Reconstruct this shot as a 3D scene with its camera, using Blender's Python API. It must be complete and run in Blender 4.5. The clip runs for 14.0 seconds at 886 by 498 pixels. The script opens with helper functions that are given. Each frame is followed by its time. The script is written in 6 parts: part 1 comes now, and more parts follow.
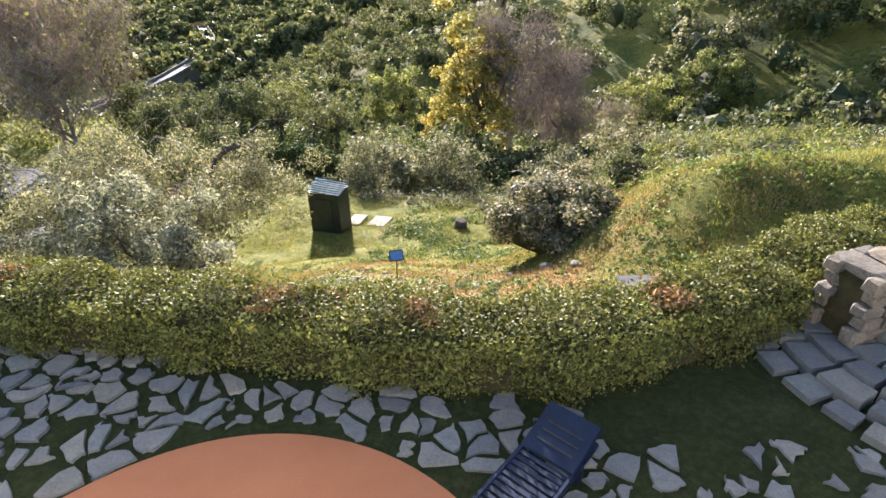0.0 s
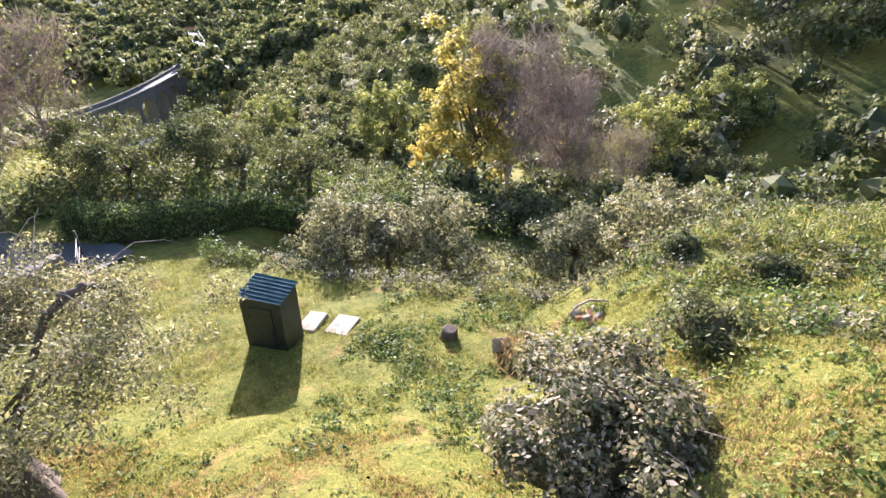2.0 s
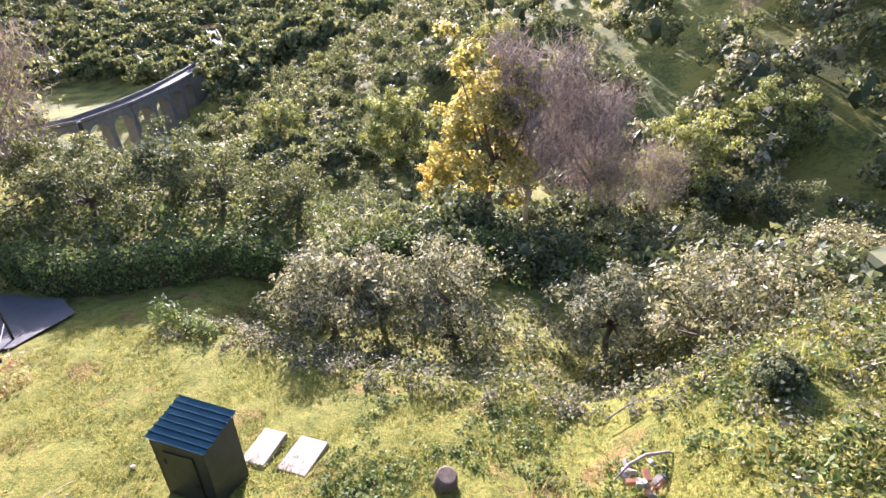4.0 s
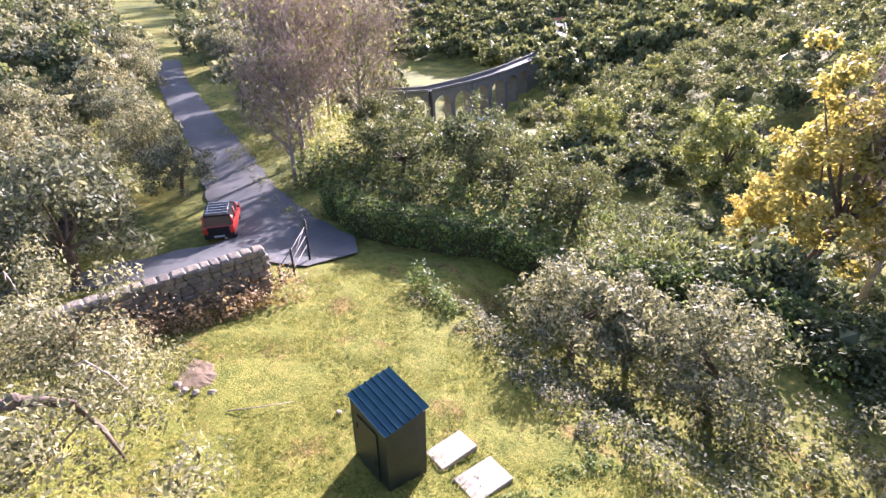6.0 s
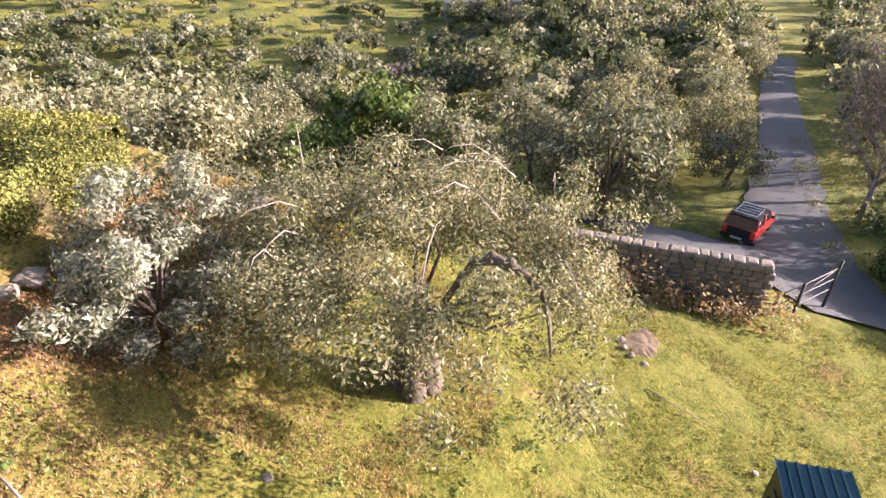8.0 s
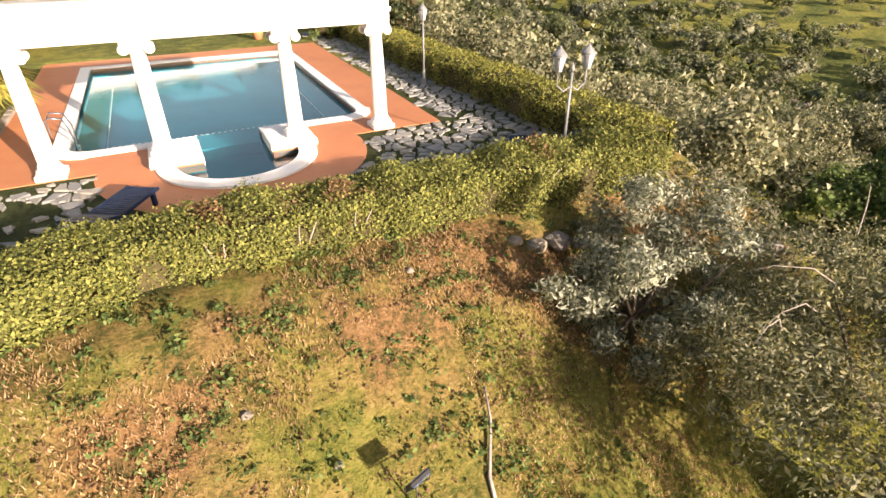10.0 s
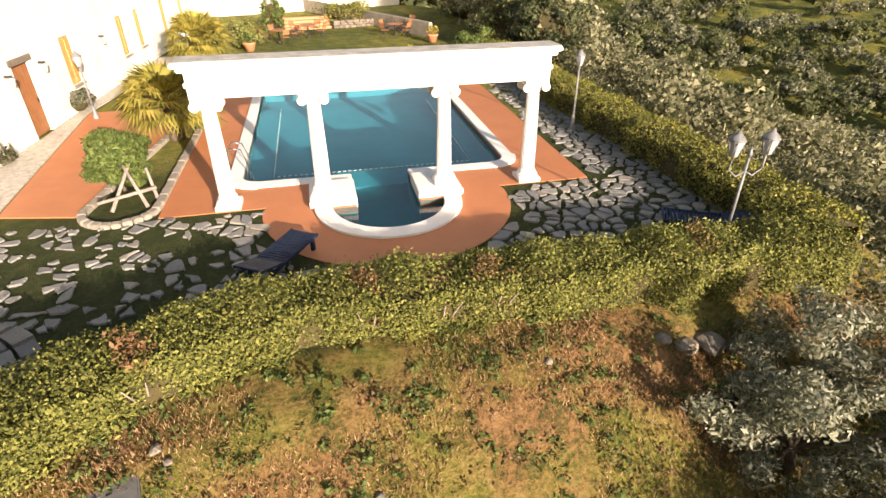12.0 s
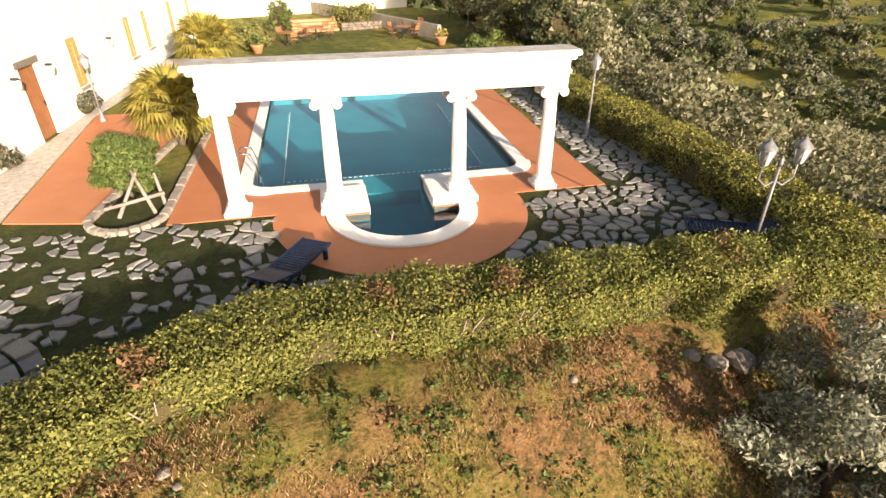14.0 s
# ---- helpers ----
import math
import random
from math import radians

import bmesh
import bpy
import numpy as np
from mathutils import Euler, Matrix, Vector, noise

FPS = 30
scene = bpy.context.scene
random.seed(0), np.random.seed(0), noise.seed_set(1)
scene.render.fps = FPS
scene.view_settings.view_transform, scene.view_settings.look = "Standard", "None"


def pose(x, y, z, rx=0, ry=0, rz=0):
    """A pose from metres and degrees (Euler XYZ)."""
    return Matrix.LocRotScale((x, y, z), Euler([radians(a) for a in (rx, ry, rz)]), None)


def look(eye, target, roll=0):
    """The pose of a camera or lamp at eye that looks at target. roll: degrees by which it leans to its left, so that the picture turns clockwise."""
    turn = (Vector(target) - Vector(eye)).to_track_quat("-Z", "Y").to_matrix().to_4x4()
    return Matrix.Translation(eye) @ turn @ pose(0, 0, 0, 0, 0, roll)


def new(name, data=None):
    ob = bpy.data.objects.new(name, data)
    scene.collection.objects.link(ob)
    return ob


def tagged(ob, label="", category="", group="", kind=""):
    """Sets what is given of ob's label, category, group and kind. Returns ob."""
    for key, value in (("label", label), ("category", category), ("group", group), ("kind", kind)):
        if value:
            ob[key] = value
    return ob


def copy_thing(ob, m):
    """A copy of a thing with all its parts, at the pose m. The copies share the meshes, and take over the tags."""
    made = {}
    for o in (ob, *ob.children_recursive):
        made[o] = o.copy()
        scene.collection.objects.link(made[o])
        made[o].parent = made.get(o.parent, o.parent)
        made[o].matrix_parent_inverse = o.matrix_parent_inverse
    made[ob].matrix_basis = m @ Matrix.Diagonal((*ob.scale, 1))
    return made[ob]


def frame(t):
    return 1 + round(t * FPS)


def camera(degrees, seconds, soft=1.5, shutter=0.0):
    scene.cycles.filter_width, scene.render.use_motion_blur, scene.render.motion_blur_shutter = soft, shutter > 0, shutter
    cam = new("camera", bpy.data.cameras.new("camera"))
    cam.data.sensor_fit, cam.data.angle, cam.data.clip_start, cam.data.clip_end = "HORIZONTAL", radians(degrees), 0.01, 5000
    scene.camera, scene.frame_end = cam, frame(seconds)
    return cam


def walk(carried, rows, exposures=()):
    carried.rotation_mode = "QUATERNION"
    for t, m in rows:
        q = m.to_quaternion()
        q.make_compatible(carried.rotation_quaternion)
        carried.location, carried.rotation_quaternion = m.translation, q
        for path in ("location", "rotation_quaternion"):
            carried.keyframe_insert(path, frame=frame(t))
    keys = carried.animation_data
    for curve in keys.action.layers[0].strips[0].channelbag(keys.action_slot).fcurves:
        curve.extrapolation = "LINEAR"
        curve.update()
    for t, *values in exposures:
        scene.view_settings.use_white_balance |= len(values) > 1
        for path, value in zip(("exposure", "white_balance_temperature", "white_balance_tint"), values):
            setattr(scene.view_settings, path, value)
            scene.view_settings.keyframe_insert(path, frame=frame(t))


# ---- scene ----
cam = camera(79.1, 14.0)
# seconds, eye in metres, turns in degrees
ROWS = [
    (0.0, 0.0, 0.7, 5.25, 60.0, 0.5, 0.0),
    (0.5, 0.138, 2.362, 5.24, 60.22, 0.52, -0.06),
    (1.0, 0.243, 4.232, 5.327, 60.3, 0.41, -0.23),
    (1.5, 0.342, 6.134, 5.45, 60.23, 0.3, -0.32),
    (2.0, 0.483, 8.063, 5.538, 60.3, 0.31, -0.33),
    (2.5, 0.649, 9.904, 5.577, 60.14, 0.38, -0.32),
    (5.0, 1.043, 15.326, 5.317, 60.07, 0.26, 8.89),
    (5.5, 1.043, 15.685, 5.135, 60.04, 0.21, 21.42),
    (6.0, 1.01, 15.995, 4.959, 60.04, 0.1, 35.33),
    (6.5, 0.967, 16.208, 4.833, 59.97, 0.0, 49.56),
    (7.0, 0.946, 16.338, 4.698, 59.89, -0.08, 64.05),
    (7.5, 0.962, 16.316, 4.563, 59.74, -0.11, 77.92),
    (8.0, 0.969, 16.183, 4.393, 59.58, -0.11, 93.1),
    (8.5, 0.954, 15.969, 4.289, 59.47, -0.09, 108.35),
    (9.0, 0.966, 15.724, 4.318, 59.33, -0.05, 122.73),
    (11.5, 1.168, 14.322, 5.688, 59.21, 0.08, 158.25),
    (12.0, 1.182, 14.169, 5.906, 59.27, 0.05, 158.41),
    (12.5, 1.189, 14.046, 6.046, 59.34, 0.03, 158.51),
    (13.0, 1.2, 13.925, 6.079, 59.39, 0.0, 158.73),
    (13.5, 1.231, 13.798, 6.0, 59.48, -0.0, 158.82),
    (14.0, 1.29, 13.702, 5.861, 59.49, -0.04, 158.89),
]
walk(cam, [(row[0], pose(*row[1:])) for row in ROWS], [(0.0, 2.1, 5850, 18), (0.6, 2.5, 5850, 21), (1.2, 2.35, 5750, 23), (2.5, 2.35, 5650, 26), (5.0, 2.7, 5600, 36), (7.5, 2.4, 6000, 34), (9.0, 2.0, 6750, 24), (11.5, 1.34, 7200, 19), (14.0, 1.34, 7200, 19)])

# ---------------------------------------------------------------- light
SUN_YAW, SUN_ELEV = 11.5, 14.8
world = bpy.data.worlds.new("sky")
scene.world = world
world.use_nodes = True
wn = world.node_tree
sky = wn.nodes.new("ShaderNodeTexSky")
sky.sky_type = "NISHITA"
sky.sun_disc = False
sky.sun_elevation = radians(SUN_ELEV)
sky.sun_rotation = radians(-SUN_YAW)
sky.air_density, sky.dust_density = 1.2, 2.0
wn.links.new(sky.outputs[0], wn.nodes["Background"].inputs[0])
wn.nodes["Background"].inputs[1].default_value = 0.085
sun = new("sun", bpy.data.lights.new("sun", "SUN"))
sun.data.energy, sun.data.angle, sun.data.color = 5.0, radians(0.55), (1.0, 0.9, 0.76)
sy, se = radians(SUN_YAW), radians(SUN_ELEV)
to_sun = Vector((-math.sin(sy) * math.cos(se), math.cos(sy) * math.cos(se), math.sin(se)))
sun.matrix_world = look(to_sun * 60, (0, 0, 0))

rng = np.random.default_rng(7)


# ---------------------------------------------------------------- materials
class Nodes:
    """Short hand for one material's node tree."""

    def __init__(self, name, rough=0.8, metal=0.0, spec=0.3):
        self.mat = bpy.data.materials.new(name)
        self.mat.use_nodes = True
        self.t = self.mat.node_tree
        self.b = self.t.nodes["Principled BSDF"]
        self.b.inputs["Roughness"].default_value = rough
        self.b.inputs["Metallic"].default_value = metal
        self.b.inputs["Specular IOR Level"].default_value = spec
        self.pos = self.t.nodes.new("ShaderNodeNewGeometry")
        self.obj = self.t.nodes.new("ShaderNodeTexCoord")

    def link(self, a, b):
        self.t.links.new(a, b)

    def noise(self, scale, detail=4, rough=0.6, space="world", stretch=None):
        n = self.t.nodes.new("ShaderNodeTexNoise")
        n.inputs["Scale"].default_value, n.inputs["Detail"].default_value = scale, detail
        n.inputs["Roughness"].default_value = rough
        src = self.pos.outputs["Position"] if space == "world" else self.obj.outputs["Object"]
        if stretch:
            m = self.t.nodes.new("ShaderNodeMapping")
            m.inputs["Scale"].default_value = stretch
            self.link(src, m.inputs[0])
            src = m.outputs[0]
        self.link(src, n.inputs["Vector"])
        return n.outputs[0]

    def ramp(self, fac, stops):
        r = self.t.nodes.new("ShaderNodeValToRGB")
        e = r.color_ramp.elements
        while len(e) < len(stops):
            e.new(0.5)
        for el, (p, c) in zip(e, stops):
            el.position = p
            el.color = (*c, 1) if not isinstance(c, (int, float)) else (c, c, c, 1)
        self.link(fac, r.inputs[0])
        return r.outputs[0]

    def mix(self, fac, a, b, mode="MIX"):
        m = self.t.nodes.new("ShaderNodeMix")
        m.data_type, m.blend_type = "RGBA", mode
        for sock, v in ((m.inputs[0], fac), (m.inputs[6], a), (m.inputs[7], b)):
            if isinstance(v, (int, float)):
                sock.default_value = v
            elif isinstance(v, tuple):
                sock.default_value = (*v, 1)
            else:
                self.link(v, sock)
        return m.outputs[2]

    def math(self, op, a, b=0.0, clamp=False):
        m = self.t.nodes.new("ShaderNodeMath")
        m.operation, m.use_clamp = op, clamp
        for sock, v in ((m.inputs[0], a), (m.inputs[1], b)):
            if isinstance(v, (int, float)):
                sock.default_value = v
            else:
                self.link(v, sock)
        return m.outputs[0]

    def color(self, c):
        if isinstance(c, tuple):
            self.b.inputs["Base Color"].default_value = (*c, 1)
        else:
            self.link(c, self.b.inputs["Base Color"])
        return self

    def bump(self, h, dist=0.02, strength=0.6):
        b = self.t.nodes.new("ShaderNodeBump")
        b.inputs["Strength"].default_value, b.inputs["Distance"].default_value = strength, dist
        self.link(h, b.inputs["Height"])
        self.link(b.outputs[0], self.b.inputs["Normal"])
        return self

    def random_object(self):
        return self.t.nodes.new("ShaderNodeObjectInfo").outputs["Random"]

    def island(self):
        return self.pos.outputs["Random Per Island"]


def speckled(name, stops, scale=3.0, fine=40.0, rough=0.8, bump=0.01, metal=0.0, spec=0.3, space="world"):
    """A surface with large stains and fine grain."""
    n = Nodes(name, rough, metal, spec)
    a = n.noise(scale, 5, 0.65, space)
    b = n.noise(fine, 3, 0.6, space)
    c = n.ramp(n.mix(0.35, a, b), stops)
    n.color(c)
    if bump:
        n.bump(b, bump)
    return n.mat


def foliage(name, dark, mid, light, through_leaf=0.34, rough=0.62):
    """Leaves that let part of the light through, each of its own tint."""
    n = Nodes(name, rough, 0, 0.18)
    dark, mid, light = ((c[0] * 1.0, c[1] * 1.0, c[2] * 1.2 + 0.004) for c in (dark, mid, light))
    c = n.ramp(n.island(), [(0.0, dark), (0.5, mid), (1.0, light)])
    tone = n.ramp(n.random_object(), [(0.0, (0.78, 0.82, 0.8)), (1.0, (1.15, 1.1, 0.95))])
    c = n.mix(1.0, c, tone, "MULTIPLY")
    patch = n.ramp(n.noise(0.55, 3), [(0.3, 0.75), (0.7, 1.15)])
    c = n.mix(1.0, c, patch, "MULTIPLY")
    n.color(c)
    tr = n.t.nodes.new("ShaderNodeBsdfTranslucent")
    n.link(n.mix(1.0, c, (1.35, 1.3, 0.95), "MULTIPLY"), tr.inputs[0])
    ms = n.t.nodes.new("ShaderNodeMixShader")
    ms.inputs[0].default_value = through_leaf
    n.link(n.b.outputs[0], ms.inputs[1])
    n.link(tr.outputs[0], ms.inputs[2])
    n.link(ms.outputs[0], n.t.nodes["Material Output"].inputs[0])
    return n.mat


def ground_material():
    n = Nodes("grass_and_earth", 0.95, 0, 0.1)
    sep = n.t.nodes.new("ShaderNodeSeparateXYZ")
    n.link(n.pos.outputs["Position"], sep.inputs[0])
    X, Y = sep.outputs[0], sep.outputs[1]
    big, mid, fine = n.noise(0.28, 4), n.noise(1.7, 6, 0.78), n.noise(11, 5, 0.8)
    grass = n.ramp(n.mix(0.5, mid, fine), [(0.36, (0.04, 0.055, 0.014)), (0.44, (0.1, 0.115, 0.022)), (0.54, (0.185, 0.18, 0.04)), (0.68, (0.28, 0.21, 0.08))])
    earth = n.ramp(n.mix(0.55, mid, fine), [(0.36, (0.035, 0.045, 0.014)), (0.45, (0.1, 0.075, 0.03)), (0.51, (0.22, 0.12, 0.052)), (0.6, (0.28, 0.175, 0.085)), (0.7, (0.42, 0.28, 0.17))])
    # bare reddish bank under the hedge, thinning out down the lawn
    bank = n.math("MULTIPLY", n.math("SUBTRACT", 13.2, Y), 0.3, True)
    bank = n.math("MULTIPLY", bank, n.ramp(big, [(0.4, 0.15), (0.55, 1.0)]), True)
    bank = n.math("MULTIPLY", bank, n.math("MULTIPLY", n.math("SUBTRACT", 5.5, X), 0.5, True), True)
    patch = n.ramp(n.noise(0.5, 4), [(0.58, 0.0), (0.68, 0.7)])
    c = n.mix(n.math("MAXIMUM", bank, patch), grass, earth)
    # terrace lawn: dark green, with the hedge's shade put into the colour
    lawn = n.ramp(n.mix(0.5, mid, fine), [(0.3, (0.02, 0.03, 0.01)), (0.5, (0.045, 0.055, 0.02)), (0.75, (0.11, 0.11, 0.045))])
    c = n.mix(n.math("MULTIPLY", n.math("SUBTRACT", 7.4, Y), 3.0, True), c, lawn)
    # back lawn: paler dry grass, with sunshine painted into its tone
    dry = n.ramp(n.mix(0.5, mid, fine), [(0.3, (0.06, 0.07, 0.02)), (0.5, (0.17, 0.165, 0.045)), (0.7, (0.33, 0.28, 0.13))])
    c = n.mix(n.math("MULTIPLY", n.math("SUBTRACT", -1.5, Y), 0.6, True), c, dry)
    scrub = n.ramp(n.mix(0.5, n.noise(0.12, 5), mid), [(0.32, (0.035, 0.05, 0.016)), (0.46, (0.1, 0.115, 0.032)), (0.56, (0.24, 0.22, 0.05)), (0.72, (0.24, 0.18, 0.07))])
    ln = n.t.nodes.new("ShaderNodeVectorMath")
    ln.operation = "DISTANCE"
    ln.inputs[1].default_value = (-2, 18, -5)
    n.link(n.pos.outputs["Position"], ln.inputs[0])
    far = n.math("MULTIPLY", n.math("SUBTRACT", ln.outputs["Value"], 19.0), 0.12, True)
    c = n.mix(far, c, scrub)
    # bluish haze of the far hills, put into the ground colour with distance
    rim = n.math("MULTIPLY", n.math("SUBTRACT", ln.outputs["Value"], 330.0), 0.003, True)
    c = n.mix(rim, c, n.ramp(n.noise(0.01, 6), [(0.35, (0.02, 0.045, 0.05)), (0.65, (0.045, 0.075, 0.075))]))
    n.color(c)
    n.bump(n.mix(0.6, fine, mid), 0.16, 1.0)
    return n.mat


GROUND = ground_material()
OLIVE = foliage("olive_leaves", (0.055, 0.066, 0.03), (0.165, 0.17, 0.085), (0.4, 0.385, 0.23))
# paler copy of the olive leaves, silvery and with sunlight painted in
SUNLIT_OLIVE = foliage("sunlit_silvery_leaves", (0.09, 0.1, 0.055), (0.27, 0.27, 0.16), (0.55, 0.53, 0.36))
OAK = foliage("dark_green_leaves", (0.036, 0.052, 0.02), (0.1, 0.12, 0.044), (0.21, 0.215, 0.09))
FIG = foliage("broad_green_leaves", (0.05, 0.08, 0.02), (0.11, 0.16, 0.035), (0.22, 0.26, 0.07))
LIME = foliage("yellow_green_leaves", (0.1, 0.125, 0.03), (0.21, 0.235, 0.06), (0.36, 0.36, 0.12))
GOLD = foliage("golden_leaves", (0.22, 0.18, 0.035), (0.4, 0.33, 0.075), (0.52, 0.46, 0.15), 0.45)
HEDGE = foliage("hedge_leaves", (0.075, 0.085, 0.018), (0.17, 0.18, 0.034), (0.34, 0.32, 0.075), 0.2)
RUSSET = foliage("dry_hedge_leaves", (0.1, 0.055, 0.025), (0.2, 0.115, 0.05), (0.3, 0.19, 0.085), 0.24)
BRAMBLE = foliage("bramble_leaves", (0.04, 0.055, 0.02), (0.12, 0.13, 0.06), (0.36, 0.31, 0.22))
PALM = foliage("palm_leaves", (0.14, 0.15, 0.03), (0.3, 0.27, 0.05), (0.5, 0.42, 0.1), 0.35)
TWIG = foliage("bare_twigs", (0.12, 0.09, 0.07), (0.22, 0.17, 0.14), (0.34, 0.28, 0.23), 0.2, 0.9)
GRASS = foliage("grass_blades", (0.085, 0.11, 0.02), (0.19, 0.2, 0.042), (0.35, 0.32, 0.11), 0.34)
DRY = foliage("dry_grass_blades", (0.17, 0.11, 0.045), (0.33, 0.22, 0.095), (0.48, 0.36, 0.19), 0.3)
BARK = speckled("bark", [(0.3, (0.045, 0.035, 0.028)), (0.7, (0.17, 0.13, 0.10))], 6, 30, 0.95, 0.03)
PALE_BARK = speckled("pale_dead_wood", [(0.3, (0.16, 0.13, 0.11)), (0.7, (0.42, 0.36, 0.32))], 6, 30, 0.9, 0.02)
# dark brown standing for shade inside hedges and bushes; also wall filling
CORE = speckled("inner_shade_and_fill", [(0.3, (0.03, 0.03, 0.012)), (0.7, (0.09, 0.07, 0.03))], 5, 30, 1.0, 0.03)
PLASTER = speckled("white_plaster", [(0.25, (0.62, 0.58, 0.5)), (0.6, (0.82, 0.79, 0.72))], 0.8, 20, 0.9, 0.006)
MARBLE = speckled("white_cast_stone", [(0.25, (0.68, 0.65, 0.6)), (0.6, (0.83, 0.81, 0.77))], 1.2, 25, 0.7, 0.004)
GREYTOP = speckled("weathered_stone_top", [(0.3, (0.2, 0.19, 0.17)), (0.65, (0.55, 0.53, 0.48))], 2.5, 25, 0.9, 0.01)
DECK = speckled("red_deck", [(0.25, (0.4, 0.145, 0.06)), (0.7, (0.54, 0.215, 0.095))], 0.8, 45, 0.6, 0.003)
# grey stone darkened for the hills' shade on the viaduct; also a lid
DARKSTONE = speckled("darkened_grey_stone", [(0.3, (0.1, 0.1, 0.1)), (0.7, (0.22, 0.21, 0.19))], 0.5, 6, 0.9, 0.02)
ASPHALT = speckled("asphalt", [(0.3, (0.045, 0.05, 0.055)), (0.7, (0.1, 0.1, 0.1))], 0.6, 30, 0.75, 0.01)
CONCRETE = speckled("concrete", [(0.3, (0.2, 0.18, 0.15)), (0.7, (0.4, 0.36, 0.3))], 2, 30, 0.9, 0.008)
DARKMETAL = speckled("dark_green_metal", [(0.3, (0.018, 0.024, 0.022)), (0.7, (0.05, 0.06, 0.05))], 3, 40, 0.5, 0.002, 0.3, 0.4)
BLUEROOF = speckled("blue_green_sheet", [(0.3, (0.03, 0.1, 0.14)), (0.7, (0.06, 0.16, 0.2))], 2, 40, 0.32, 0.002, 0.5, 0.5)
IRON = speckled("black_iron", [(0.3, (0.02, 0.02, 0.022)), (0.7, (0.07, 0.065, 0.06))], 8, 50, 0.55, 0.002, 0.4)
GREYIRON = speckled("grey_painted_iron", [(0.3, (0.13, 0.135, 0.14)), (0.7, (0.26, 0.265, 0.27))], 8, 50, 0.5, 0.001, 0.2)
DARKPLASTIC = speckled("navy_plastic", [(0.3, (0.006, 0.012, 0.03)), (0.7, (0.014, 0.026, 0.06))], 4, 50, 0.6, 0.001, 0, 0.2)
BROWNDOOR = speckled("brown_wood", [(0.3, (0.22, 0.09, 0.035)), (0.7, (0.36, 0.16, 0.07))], 3, 40, 0.6, 0.003)
OCHRE = speckled("ochre_shutter", [(0.3, (0.5, 0.27, 0.09)), (0.7, (0.62, 0.36, 0.14))], 3, 40, 0.6, 0.003)
TERRACOTTA = speckled("terracotta", [(0.3, (0.42, 0.18, 0.09)), (0.7, (0.56, 0.28, 0.15))], 4, 40, 0.8, 0.003)
TYRE = speckled("tyre_rubber", [(0.3, (0.012, 0.012, 0.012)), (0.7, (0.03, 0.03, 0.03))], 10, 60, 0.9, 0.002)
CARRED = speckled("red_car_paint", [(0.3, (0.5, 0.035, 0.02)), (0.7, (0.6, 0.05, 0.03))], 1, 30, 0.3, 0, 0.1, 0.6)
CARGLASS = speckled("tinted_glass", [(0.3, (0.012, 0.014, 0.016)), (0.7, (0.03, 0.03, 0.032))], 1, 30, 0.08, 0, 0, 0.6)
LAMPGLASS = speckled("milky_lamp_glass", [(0.3, (0.36, 0.38, 0.4)), (0.7, (0.5, 0.52, 0.53))], 3, 30, 0.25, 0, 0, 0.5)
PANEL = speckled("flood_light_glass", [(0.3, (0.05, 0.13, 0.32)), (0.7, (0.14, 0.27, 0.5))], 6, 40, 0.12, 0, 0.3, 0.7)
DRYSTALK = speckled("dry_stalk", [(0.3, (0.4, 0.3, 0.15)), (0.7, (0.6, 0.48, 0.28))], 6, 40, 0.8, 0)
GRAVEL = speckled("pale_stony_ground", [(0.3, (0.24, 0.21, 0.16)), (0.5, (0.5, 0.46, 0.39)), (0.7, (0.66, 0.62, 0.55))], 5, 22, 0.9, 0.03)
STEEL = speckled("polished_steel", [(0.3, (0.5, 0.5, 0.5)), (0.7, (0.7, 0.7, 0.7))], 6, 40, 0.2, 0, 1.0)


def piece_stone(name, a, b, tint):
    n = Nodes(name, 0.85, 0, 0.3)
    c = n.ramp(n.mix(0.5, n.noise(4, 5, 0.7), n.noise(30, 3)), [(0.3, a), (0.65, b)])
    c = n.mix(1.0, c, n.ramp(n.random_object(), [(0.0, tint[0]), (0.5, tint[1]), (1.0, tint[2])]), "MULTIPLY")
    c = n.mix(1.0, c, n.ramp(n.island(), [(0.0, 0.75), (1.0, 1.15)]), "MULTIPLY")
    n.color(c)
    n.bump(n.noise(9, 5, 0.7), 0.03, 0.7)
    return n.mat


FLAG = piece_stone("flagstone", (0.17, 0.17, 0.17), (0.3, 0.295, 0.275), ((0.7, 0.72, 0.76), (0.95, 0.95, 0.93), (1.1, 1.03, 0.92)))
RUBBLE = piece_stone("rubble_stone", (0.09, 0.08, 0.07), (0.28, 0.25, 0.21), ((0.75, 0.72, 0.7), (1, 0.97, 0.92), (1.15, 1.05, 0.9)))


def water_material():
    n = Nodes("pool_water", 0.02, 0, 0.5)
    n.color((0.38, 0.8, 0.84))
    n.b.inputs["Transmission Weight"].default_value = 1.0
    n.b.inputs["IOR"].default_value = 1.33
    n.bump(n.mix(0.5, n.noise(2.2, 3), n.noise(7.0, 2)), 0.012, 0.3)
    return n.mat


WATER = water_material()
POOLBLUE = speckled("pool_lining", [(0.3, (0.008, 0.15, 0.2)), (0.7, (0.02, 0.23, 0.29))], 0.7, 30, 0.6, 0)


